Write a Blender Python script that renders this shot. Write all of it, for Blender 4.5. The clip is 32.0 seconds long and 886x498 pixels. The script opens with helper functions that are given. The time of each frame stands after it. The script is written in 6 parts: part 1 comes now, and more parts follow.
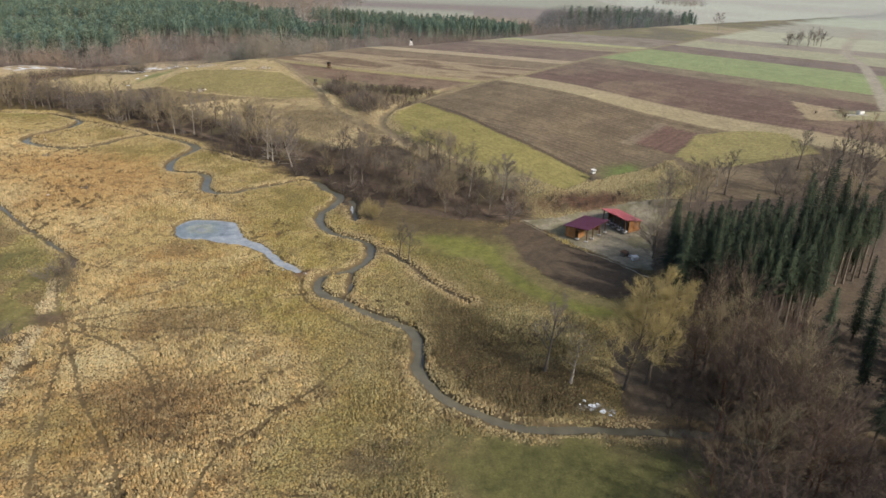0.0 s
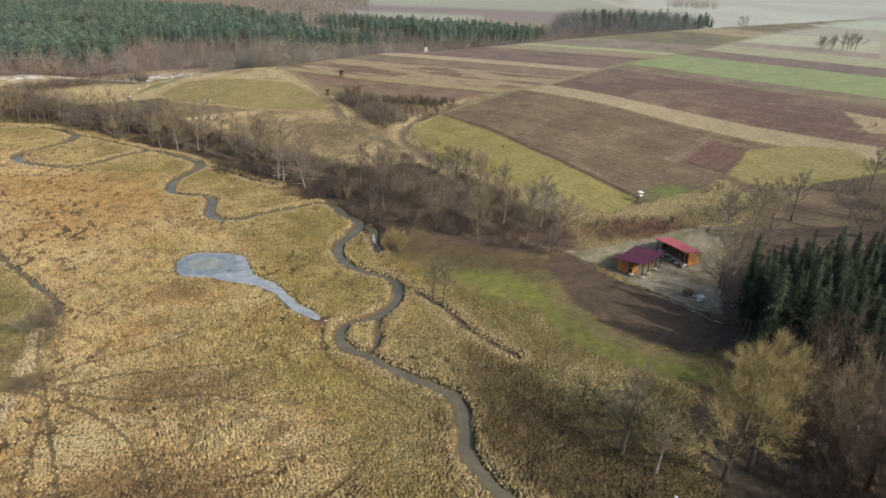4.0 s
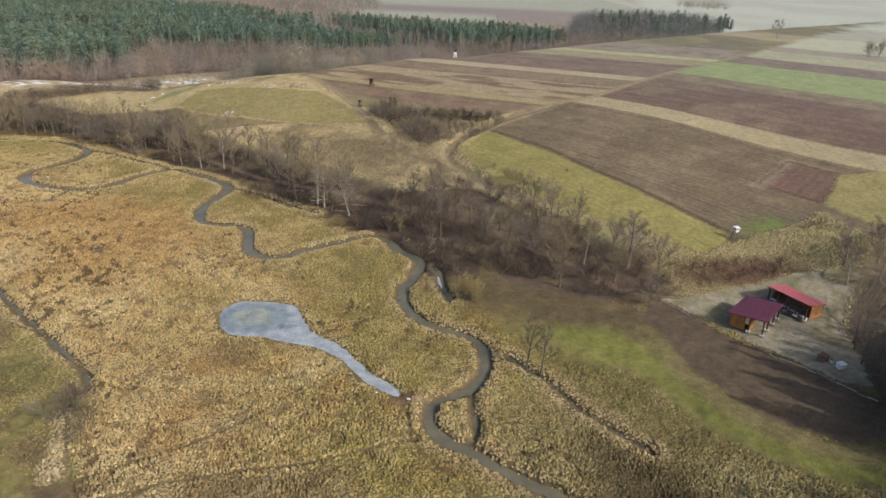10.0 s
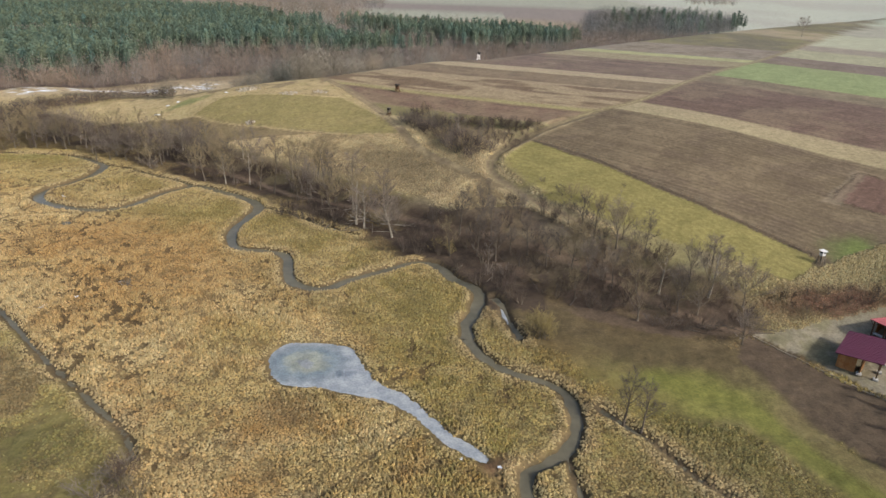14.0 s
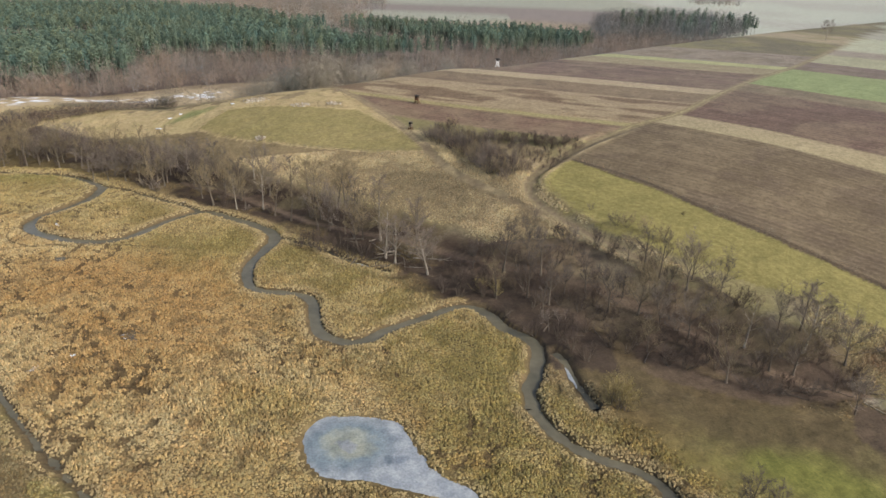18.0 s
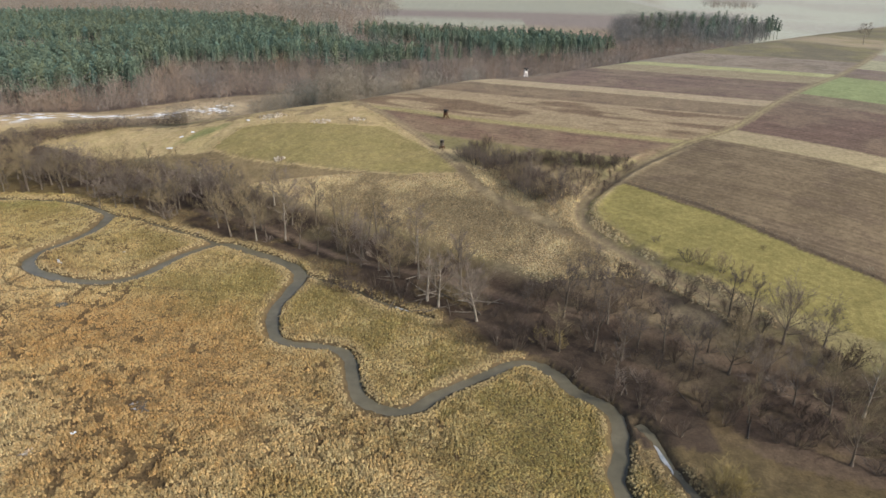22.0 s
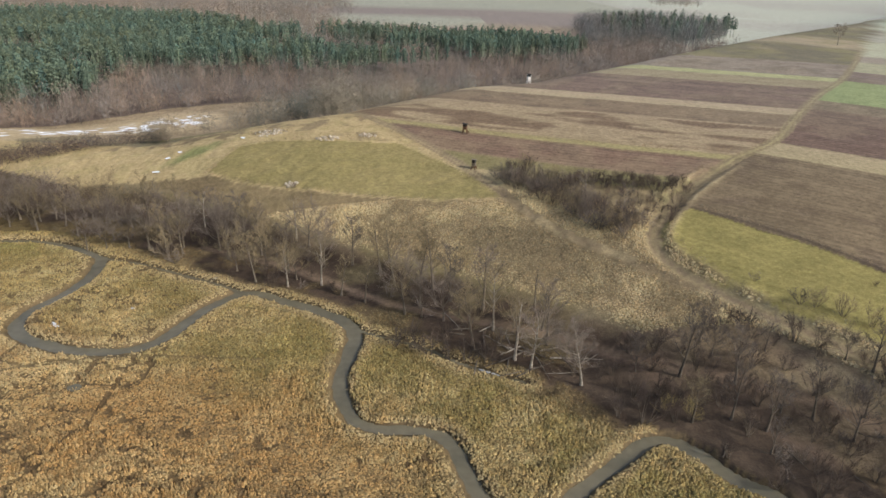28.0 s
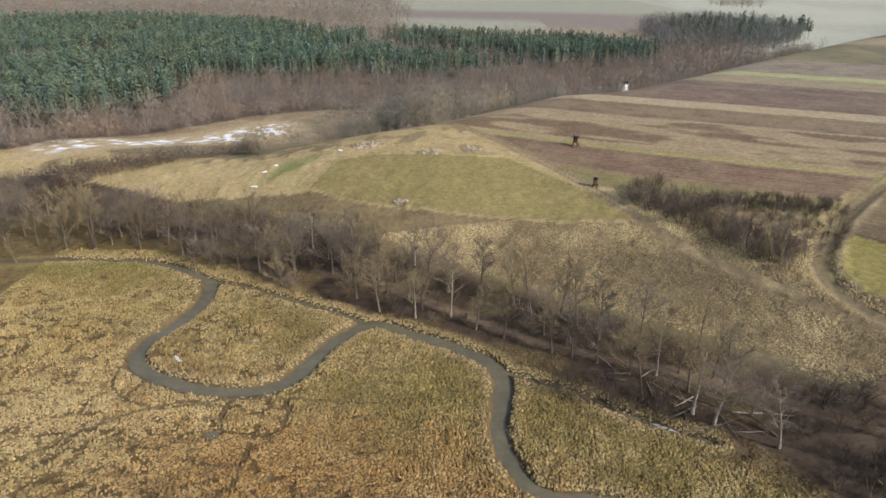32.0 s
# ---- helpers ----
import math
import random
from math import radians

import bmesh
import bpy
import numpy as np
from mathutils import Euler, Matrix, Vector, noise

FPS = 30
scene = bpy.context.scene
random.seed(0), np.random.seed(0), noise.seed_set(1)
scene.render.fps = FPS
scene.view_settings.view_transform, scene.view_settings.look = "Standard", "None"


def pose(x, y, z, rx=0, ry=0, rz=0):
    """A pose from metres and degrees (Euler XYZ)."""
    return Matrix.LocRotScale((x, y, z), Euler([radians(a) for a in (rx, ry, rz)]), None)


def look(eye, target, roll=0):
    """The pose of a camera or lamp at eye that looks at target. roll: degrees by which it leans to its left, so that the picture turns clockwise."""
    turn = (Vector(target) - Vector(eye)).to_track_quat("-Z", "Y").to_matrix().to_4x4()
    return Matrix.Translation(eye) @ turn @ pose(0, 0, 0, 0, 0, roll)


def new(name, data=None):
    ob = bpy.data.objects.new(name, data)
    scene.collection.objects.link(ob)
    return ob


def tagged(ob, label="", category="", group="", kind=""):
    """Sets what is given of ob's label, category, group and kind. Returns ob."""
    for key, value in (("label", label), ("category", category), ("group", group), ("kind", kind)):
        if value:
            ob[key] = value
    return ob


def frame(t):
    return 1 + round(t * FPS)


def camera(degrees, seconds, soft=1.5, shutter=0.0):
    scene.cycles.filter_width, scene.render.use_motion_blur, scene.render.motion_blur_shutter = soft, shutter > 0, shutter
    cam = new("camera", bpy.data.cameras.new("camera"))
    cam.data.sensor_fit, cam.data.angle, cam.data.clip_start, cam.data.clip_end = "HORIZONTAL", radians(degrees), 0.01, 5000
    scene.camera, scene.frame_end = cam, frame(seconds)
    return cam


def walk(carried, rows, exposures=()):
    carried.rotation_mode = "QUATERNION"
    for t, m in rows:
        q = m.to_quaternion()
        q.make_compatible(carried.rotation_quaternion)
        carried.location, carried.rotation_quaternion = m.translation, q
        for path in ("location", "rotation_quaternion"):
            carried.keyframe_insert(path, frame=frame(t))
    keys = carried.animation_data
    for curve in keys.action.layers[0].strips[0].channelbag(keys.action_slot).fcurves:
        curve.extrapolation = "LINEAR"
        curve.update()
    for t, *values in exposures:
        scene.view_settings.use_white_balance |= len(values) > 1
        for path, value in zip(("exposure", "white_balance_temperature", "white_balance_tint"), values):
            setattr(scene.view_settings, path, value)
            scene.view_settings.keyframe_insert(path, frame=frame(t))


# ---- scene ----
cam = camera(68.0, 32.0)
ROWS = [
    (0.0, 5.37, -5.53, 56.99, 2.14, -23.10, -1.69),
    (0.5, 4.49, -3.28, 56.84, 2.11, -23.07, -1.62),
    (1.0, 3.61, -0.99, 56.74, 2.17, -23.00, -1.56),
    (1.5, 2.73, 1.34, 56.62, 2.26, -22.97, -1.48),
    (2.0, 1.86, 3.71, 56.48, 2.33, -22.92, -1.44),
    (2.5, 1.01, 6.09, 56.40, 2.33, -22.87, -1.45),
    (3.0, 0.17, 8.44, 56.31, 2.40, -22.83, -1.43),
    (3.5, -0.71, 10.73, 56.22, 2.41, -22.83, -1.42),
    (5.5, -4.74, 19.35, 56.60, 2.59, -22.88, -1.35),
    (6.0, -5.87, 21.24, 56.58, 2.52, -22.90, -1.40),
    (6.5, -7.14, 23.02, 56.62, 2.47, -22.88, -1.49),
    (7.0, -8.50, 24.71, 56.65, 2.33, -22.89, -1.55),
    (7.5, -10.01, 26.25, 56.69, 2.04, -22.90, -1.66),
    (8.0, -11.61, 27.75, 56.78, 1.99, -22.93, -1.70),
    (8.5, -13.18, 29.18, 56.91, 2.10, -22.96, -1.71),
    (9.0, -14.92, 30.58, 57.08, 2.17, -23.00, -1.73),
    (9.5, -16.62, 31.96, 57.25, 2.22, -23.02, -1.73),
    (10.0, -18.31, 33.35, 57.33, 2.26, -23.05, -1.72),
    (10.5, -19.99, 34.77, 57.42, 2.29, -23.10, -1.67),
    (11.0, -21.74, 36.23, 57.51, 2.28, -23.12, -1.63),
    (11.5, -23.32, 37.71, 57.58, 2.24, -23.17, -1.55),
    (12.0, -24.92, 39.26, 57.64, 2.18, -23.21, -1.48),
    (12.5, -26.42, 40.87, 57.68, 2.13, -23.20, -1.46),
    (13.0, -27.93, 42.61, 57.77, 2.11, -23.23, -1.39),
    (13.5, -29.43, 44.46, 57.82, 2.03, -23.25, -1.35),
    (14.0, -30.79, 46.40, 57.86, 1.96, -23.27, -1.35),
    (14.5, -32.12, 48.36, 57.86, 1.87, -23.27, -1.36),
    (16.5, -37.68, 57.88, 58.40, 1.73, -23.29, -1.37),
    (17.0, -38.73, 60.02, 58.37, 1.71, -23.28, -1.38),
    (17.5, -39.81, 62.19, 58.35, 1.65, -23.26, -1.37),
    (18.0, -40.86, 64.38, 58.42, 1.55, -23.29, -1.35),
    (18.5, -41.83, 66.58, 58.43, 1.46, -23.28, -1.28),
    (19.0, -42.78, 68.78, 58.50, 1.41, -23.29, -1.21),
    (19.5, -43.66, 70.99, 58.48, 1.42, -23.23, -1.13),
    (20.0, -44.52, 73.21, 58.52, 1.52, -23.19, -1.05),
    (20.5, -45.46, 75.39, 58.54, 1.66, -23.13, -0.98),
    (21.0, -46.53, 77.50, 58.49, 1.75, -23.04, -0.92),
    (21.5, -47.71, 79.63, 58.42, 1.89, -23.00, -0.83),
    (22.0, -49.15, 81.67, 58.35, 2.00, -22.94, -0.81),
    (22.5, -50.54, 83.53, 58.26, 2.20, -22.88, -0.78),
    (23.0, -52.12, 85.39, 58.24, 2.26, -22.88, -0.81),
    (23.5, -53.76, 87.09, 58.18, 2.19, -22.87, -0.82),
    (24.0, -55.39, 88.77, 58.17, 2.15, -22.85, -0.87),
    (24.5, -57.18, 90.31, 58.16, 2.52, -22.81, -0.86),
    (25.0, -59.08, 91.84, 58.20, 2.25, -22.82, -0.90),
    (25.5, -61.07, 93.38, 58.26, 1.04, -22.86, -1.05),
    (27.5, -71.09, 100.16, 59.49, -3.45, -23.17, -1.23),
    (28.0, -73.53, 101.92, 59.41, -3.37, -23.23, -1.24),
    (28.5, -75.81, 103.78, 59.32, -3.08, -23.27, -1.18),
    (29.0, -78.28, 105.58, 59.31, -2.84, -23.30, -1.17),
    (29.5, -80.65, 107.33, 59.24, -2.61, -23.36, -1.17),
    (30.0, -82.95, 108.91, 59.18, -2.29, -23.34, -1.11),
    (30.5, -85.27, 110.53, 59.14, -1.95, -23.33, -1.04),
    (31.0, -87.61, 112.05, 59.15, -1.54, -23.26, -0.97),
    (31.5, -89.75, 113.48, 59.13, -0.97, -23.18, -0.83),
    (32.0, -91.69, 114.83, 59.11, -0.03, -23.07, -0.63),
]
walk(cam, [(t, pose(x, y, z, 90 + pitch, roll, yaw)) for t, x, y, z, yaw, pitch, roll in ROWS],
     exposures=[(0.0, 0.04, 6250, 9), (32.0, 0.04, 6250, 9)])

# ---- sky, sun ----
SUN_DIR = Vector((0.80, -0.56, 0.66)).normalized()
world = bpy.data.worlds.new("hazy_sky")
scene.world = world
world.use_nodes = True
wn = world.node_tree
sky = wn.nodes.new("ShaderNodeTexSky")
sky.sky_type, sky.sun_disc = "NISHITA", False
sky.sun_elevation = math.asin(SUN_DIR.z)
sky.sun_rotation = math.atan2(SUN_DIR.x, SUN_DIR.y)
sky.air_density, sky.dust_density, sky.ozone_density = 1.0, 4.0, 1.0
wn.links.new(sky.outputs[0], wn.nodes["Background"].inputs[0])
wn.nodes["Background"].inputs[1].default_value = 0.15
sun = new("sun", bpy.data.lights.new("sun", "SUN"))
sun.data.energy, sun.data.angle, sun.data.color = 3.2, radians(1.2), (1.0, 0.95, 0.88)
sun.matrix_world = look(SUN_DIR * 100, (0, 0, 0))

# ---- numbers of the plan ----
FOOT = [(400, 30), (150, 95), (75, 118), (38, 143), (10, 150), (-22, 168), (-52, 197), (-80, 216), (-120, 243), (-150, 262), (-200, 285), (-330, 330)]
CREST = [(-330, 352), (-215, 312), (-150, 294), (-92, 320), (-48, 357), (-22, 364), (20, 400), (90, 470), (180, 560), (330, 700), (900, 1300)]
STREAM_UPPER = [(-240, 246), (-205, 243), (-186, 243.4), (-174.8, 244.9), (-162.7, 245.2), (-153.7, 244.2), (-145, 240.4), (-138, 235.1)]
STREAM_LOOP = [(-138, 235.1), (-136.6, 226.5), (-137.7, 219.9), (-139.8, 214.8), (-141.3, 210.1), (-140.6, 205.8), (-137.4, 202.3), (-132.2, 199.6),
               (-126.4, 197.9), (-121.1, 197.4), (-116.4, 198.9), (-113.6, 202.3), (-111.8, 207.1), (-108.9, 213.1), (-105.5, 217), (-101.5, 217.9),
               (-97.4, 215.6), (-92.3, 212.8), (-87.6, 209.8), (-83.9, 206.7), (-82.1, 203.5), (-81.8, 198.9), (-82.6, 193.8)]
STREAM_MID = [(-82.6, 193.8), (-83.1, 188.9), (-82.4, 183.5), (-80, 178.2), (-76.6, 176.2), (-72.6, 176), (-68.6, 174.8), (-66.4, 171.4), (-65.2, 166.9),
              (-63.9, 162.7), (-61.5, 160.3), (-58.2, 159), (-54.9, 159.9), (-51.8, 163.5), (-48.1, 166.4), (-43.8, 169.7), (-40, 172.5), (-36.7, 172.6),
              (-33.7, 169.8), (-31.4, 165.6), (-29.8, 163.9), (-27.4, 162), (-26.4, 158.7), (-27, 152.5), (-28.6, 147.5), (-28.6, 142.7)]
STREAM_LOW = [(-28.6, 142.7), (-26.8, 138.6), (-24.5, 135.2), (-21.5, 133), (-17.6, 131), (-14.8, 129), (-13.5, 126.2), (-13.4, 120.5), (-15.5, 115.6), (-18.3, 112.9),
              (-21.1, 110.8), (-21.3, 106.7), (-19.3, 103.5), (-16.2, 101.8), (-13.4, 99.8), (-9.8, 96.8), (-5.4, 94.4), (-1.6, 91.3), (-0.1, 84.2), (0, 80.2),
              (2.5, 75.2), (5.4, 72), (9.4, 69.7), (13.3, 67.6), (17, 66.9), (22.4, 67.4), (27, 67.4), (31.5, 67.6), (37, 67.8), (44, 67), (52, 66), (62, 66)]
ISLAND_ARM = [(-15.5, 115.6), (-15.3, 110.5), (-14.8, 105.3), (-15.6, 101.9)]
CUT_DITCH = [(-138, 235.1), (-131.1, 233.2), (-124.8, 230.3), (-116.7, 225.8), (-110.4, 222.6), (-104.8, 218.6)]
BANK_DITCH = [(-82, 203.9), (-75.5, 200.5), (-69.9, 197.6), (-65.1, 193.4), (-61.6, 191), (-57.2, 188.6), (-54, 186.8)]
LEFT_DITCH = [(-150, 176), (-128, 159), (-109.2, 144.4), (-96.8, 133.6), (-88.7, 127), (-81.5, 121.3), (-76.5, 117.4), (-72.6, 113.5), (-70.5, 110)]
SIDE_POOL = [(-23.6, 158), (-22.3, 155.4), (-21.6, 151.2), (-20.8, 147.7), (-19.5, 143.3)]
SIDE_DITCH = [(-9.5, 124.5), (-6, 120.3), (-4, 118.1), (-1.8, 114.5), (0.4, 111.1), (4.2, 106.8), (8, 103)]
POND = [(-59.7, 133), (-59.6, 137), (-57.2, 139.2), (-53.4, 139.5), (-48.2, 138.9), (-46.2, 136.8), (-44.4, 133), (-41.5, 128.8), (-37.6, 126.2), (-34.5, 122.6),
        (-31, 118.6), (-26, 113.7), (-25.7, 112.3), (-27.5, 112.9), (-31, 115.3), (-36, 120.9), (-38.6, 123.2), (-41.4, 124.6), (-45.8, 125.6), (-50.2, 126.9),
        (-53.6, 126.7), (-57.2, 128)]
FIELD_TRACK = [(0, 180), (-8, 191), (-13.5, 198), (-19, 208), (-22.2, 216), (-22.2, 223.5), (-17.4, 232), (-7, 244.4), (13, 262), (29.3, 274.1), (47, 296), (74, 329), (112, 372), (185, 470)]
EDGE_TRACK = [(-92, 322), (-88.3, 316.1), (-73, 292.4), (-60.8, 271.8), (-54.8, 260.1), (-48.8, 248), (-43.9, 236.6), (-37, 226), (-29, 217)]
WOOD_PATH = [(-118, 240), (-96, 228), (-76, 213), (-62.4, 206.4), (-51.4, 201.7), (-41.1, 194.1), (-32.3, 188.8), (-22.5, 182.4), (-13.4, 175.9), (0, 164), (12, 152), (22, 147.5)]


# ---- arithmetic ----
def spline(pts, n=6, closed=False):
    """A smooth line through the points."""
    p = np.array(pts, float)
    q = np.vstack([p[-1:], p, p[:2]]) if closed else np.vstack([2 * p[0] - p[1], p, 2 * p[-1] - p[-2]])
    u = np.linspace(0, 1, n, endpoint=False)[:, None]
    out = []
    for i in range(len(q) - 3):
        a, b, c, d = q[i:i + 4]
        out.append(0.5 * (2 * b + (c - a) * u + (2 * a - 5 * b + 4 * c - d) * u ** 2 + (3 * b - a - 3 * c + d) * u ** 3))
    if not closed:
        out.append(p[-1:])
    return np.vstack(out)


def line_dist(px, py, line):
    """The distance to a line of points, with the sign of its side."""
    best, side = np.full(px.shape, 1e9), np.zeros(px.shape)
    for (x0, y0), (x1, y1) in zip(line[:-1], line[1:]):
        dx, dy = x1 - x0, y1 - y0
        u = np.clip(((px - x0) * dx + (py - y0) * dy) / max(dx * dx + dy * dy, 1e-9), 0, 1)
        ex, ey = px - x0 - u * dx, py - y0 - u * dy
        d = np.hypot(ex, ey)
        near = d < best - 1e-6
        side, best = np.where(near, np.sign(dx * ey - dy * ex), side), np.where(near, d, best)
    return best, side


def near_dist(px, py, line, reach=14.0):
    """The distance to a line, reckoned only within reach of it."""
    line = np.asarray(line)
    out = np.full(px.shape, 1e3)
    m = (px > line[:, 0].min() - reach) & (px < line[:, 0].max() + reach) & (py > line[:, 1].min() - reach) & (py < line[:, 1].max() + reach)
    out[m] = line_dist(px[m], py[m], line)[0]
    return out


def ramp(a, b, x):
    t = np.clip((x - a) / (b - a), 0, 1)
    return t * t * (3 - 2 * t)


def inside(px, py, poly):
    r = np.zeros(px.shape, bool)
    for (x0, y0), (x1, y1) in zip(poly, list(poly[1:]) + [poly[0]]):
        cross = ((y0 > py) != (y1 > py)) & (px < (x1 - x0) * (py - y0) / ((y1 - y0) or 1e-9) + x0)
        r ^= cross
    return r


def lattice(x, y, seed):
    """Smooth noise from 0 to 1 with a cell of 1."""
    xi, yi = np.floor(x).astype(np.int64), np.floor(y).astype(np.int64)
    u, v = x - xi, y - yi
    u, v = u * u * (3 - 2 * u), v * v * (3 - 2 * v)

    def h(a, b):
        n = (a * 374761393 + b * 668265263 + seed * 1442695041) & 0xFFFFFFFF
        n = ((n ^ (n >> 13)) * 1274126177) & 0xFFFFFFFF
        return ((n ^ (n >> 16)) & 0xFFFF) / 65535.0
    return (h(xi, yi) * (1 - u) + h(xi + 1, yi) * u) * (1 - v) + (h(xi, yi + 1) * (1 - u) + h(xi + 1, yi + 1) * u) * v


def fbm(x, y, size, seed=0, octaves=4):
    s, a, total = 0.0, 1.0, 0.0
    for k in range(octaves):
        c, d = math.cos(k * 1.1 + seed), math.sin(k * 1.1 + seed)
        s = s + a * lattice((x * c - y * d) / size + 31.7 * k, (x * d + y * c) / size - 17.3 * k, seed * 7 + k)
        total, a, size = total + a, a * 0.55, size / 2.1
    return s / total


def land(x, y):
    """The lie of the land without banks: meadow, terrace with fields, side valley and wooded rise."""
    x, y = np.asarray(x, float), np.asarray(y, float)
    d, s = line_dist(x, y, FOOT)
    d = -d * s
    c, s = line_dist(x, y, CREST)
    c = c * s
    z = 0.5 + 22 * (1 - np.exp(-np.maximum(d, 0) / 75)) * ramp(-4, 14, d)
    z = z + ramp(5, 30, d) * (2.8 * np.exp(-((x + 108) ** 2 + (y - 282) ** 2) / 1500) - 2.4 * np.exp(-((x - 68) ** 2 + (y - 192) ** 2) / 1600))
    k = ramp(-12, 48, c)
    return z * (1 - k) + (1.5 + 10 * ramp(60, 420, c) + 14 * ramp(400, 1300, c)) * k, d, c


def ground_z(x, y):
    return float(land(np.array([x]), np.array([y]))[0][0])


CHANNELS = [(STREAM_UPPER, 0.6, 0.8), (STREAM_LOOP, 0.95, 0.9), (STREAM_MID, 0.75, 0.9), (STREAM_LOW, 0.55, 0.9), (ISLAND_ARM, 0.0, 0.6), (CUT_DITCH, 0.25, 0.7),
            (BANK_DITCH, 0.15, 0.7), (LEFT_DITCH, 0.12, 0.7), (SIDE_POOL, 0.35, 0.6), (SIDE_DITCH, 0.1, 0.45)]
CHANNEL_LINES = [(spline(p), w, dep) for p, w, dep in CHANNELS]
POND_LINE = spline(POND, 4, closed=True)


def axis(cells):
    """Coordinates from (start, step) pairs, with growing steps past both ends."""
    lo = cells[0][0]
    v = []
    for (a, st), (b, _) in zip(cells[:-1], cells[1:]):
        v += list(np.arange(a, b - st * 0.5, st))
    v.append(cells[-1][0])
    up, st = [v[-1]], cells[-2][1]
    while up[-1] < 4800:
        st *= 1.14
        up.append(up[-1] + st)
    dn, st = [v[0]], cells[0][1]
    while dn[-1] > -2500:
        st *= 1.22
        dn.append(dn[-1] - st)
    return np.array(dn[:0:-1] + v + up[1:])


GX = axis([(-330, 1.6), (-190, 0.7), (58, 1.3), (210, 0)])
GY = axis([(48, 0.7), (262, 1.0), (410, 0)])
gx, gy = np.meshgrid(GX, GY)
gx, gy = gx.ravel(), gy.ravel()
gz, gd, gc = land(gx, gy)
wx = gx + 3.0 * (fbm(gx, gy, 5, 3, 3) - 0.5)
wy = gy + 3.0 * (fbm(gx, gy, 5, 4, 3) - 0.5)
near = (gx > -250) & (gx < 70) & (gy > 30) & (gy < 300)

track_d = near_dist(gx, gy, spline(FIELD_TRACK, 4))
lowtrack = ramp(262, 246, gy)
gz = gz - lowtrack * (0.7 * np.exp(-(track_d / 2.3) ** 2) - 0.55 * np.exp(-((track_d - 3.3) / 1.2) ** 2) * fbm(gx, gy, 3, 15, 2))
# channels: distance beyond the water's edge
edge = np.full(gx.shape, 1e3)
bed = np.zeros(gx.shape)
for line, w, dep in CHANNEL_LINES:
    d = near_dist(gx, gy, line) - w - 0.85 * (fbm(gx, gy, 1.9, 9, 3) - 0.5)
    bed = np.where(d < edge, dep, bed)
    edge = np.minimum(edge, d)
pond_d = near_dist(gx, gy, np.vstack([POND_LINE, POND_LINE[:1]]))
pond_in = inside(gx, gy, [tuple(p) for p in POND_LINE])
pond_d = np.where(pond_in, -pond_d, pond_d) + 0.45 + 1.1 * (fbm(gx, gy, 2.0, 19, 3) - 0.5)
wet = np.minimum(edge, pond_d)

# relief: tussocks in the meadow, clods on the fields
meadow = ramp(3, -3, gd)
rough = np.clip(meadow + ramp(10, 16, gd) * ramp(60, 45, gd) * ramp(0, -20, gx), 0, 1)
tuss = fbm(gx, gy, 1.6, 11, 3) - 0.45
gz = gz + rough * (0.68 * tuss + 0.5 * (fbm(gx, gy, 14, 12, 3) - 0.5)) * ramp(0.3, 2.0, wet)
gz = gz + (1 - rough) * 0.12 * (fbm(gx, gy, 2.4, 13, 3) - 0.5)
gz = gz + 0.22 * np.exp(-((edge - 1.7) / 0.7) ** 2) * fbm(gx, gy, 1.7, 14, 2) * 1.6
cut = ramp(0.75, -0.35, edge)
gz = gz * (1 - cut) - bed * cut
cut = ramp(0.9, -0.3, pond_d)
gz = gz * (1 - cut) - 0.35 * cut

# ---- cover of the ground: colour, tussock, furrow ----
STRAW, REED, OLIVE, PALE, UMBER = (0.485, 0.345, 0.148), (0.38, 0.225, 0.077), (0.295, 0.235, 0.062), (0.53, 0.415, 0.205), (0.17, 0.112, 0.055)
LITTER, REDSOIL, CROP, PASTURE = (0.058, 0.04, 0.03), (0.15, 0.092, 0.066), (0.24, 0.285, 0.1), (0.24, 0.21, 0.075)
TAN, MUD, SNOW, DUSK = (0.34, 0.265, 0.15), (0.045, 0.035, 0.025), (0.75, 0.77, 0.8), (0.17, 0.145, 0.085)
tint = np.zeros((gx.size, 3))
aux = np.zeros((gx.size, 2))
across = np.zeros(gx.size)


def lay(mask, colour, tussock=None, plough=None, way=None):
    """Lay a cover over the ground by a mask from 0 to 1."""
    m = np.clip(np.asarray(mask, float), 0, 1)
    tint[:] = tint * (1 - m[:, None]) + np.array(colour) * m[:, None]
    for k, v in ((0, tussock), (1, plough)):
        if v is not None:
            aux[:, k] = aux[:, k] * (1 - m) + v * m
    if way is not None:
        across[:] = np.where(m > 0.5, -gx * way[1] + gy * way[0], across)


def blob(x, y, rx, ry=None, turn=0.0, soft=0.6):
    """An uneven patch, 1 in its middle."""
    ry = ry or rx
    c, s = math.cos(radians(turn)), math.sin(radians(turn))
    out, reach = np.zeros(gx.size), 2.4 * max(rx, ry) + 3
    m = (np.abs(gx - x) < reach) & (np.abs(gy - y) < reach)
    px, py = wx[m] - x, wy[m] - y
    out[m] = ramp(1 + soft, 1 - soft, np.hypot((px * c + py * s) / rx, (-px * s + py * c) / ry) + 0.9 * (fbm(gx[m], gy[m], 4, int(abs(x)) % 50 + 20, 3) - 0.5))
    return out


def poly(pts):
    return inside(gx + 0.5 * (wx - gx), gy + 0.5 * (wy - gy), pts)


def stripe(line, w, soft=0.4):
    return ramp(w + soft, w - soft, near_dist(gx, gy, spline(line, 4)) + 0.6 * (n0 - 0.5))


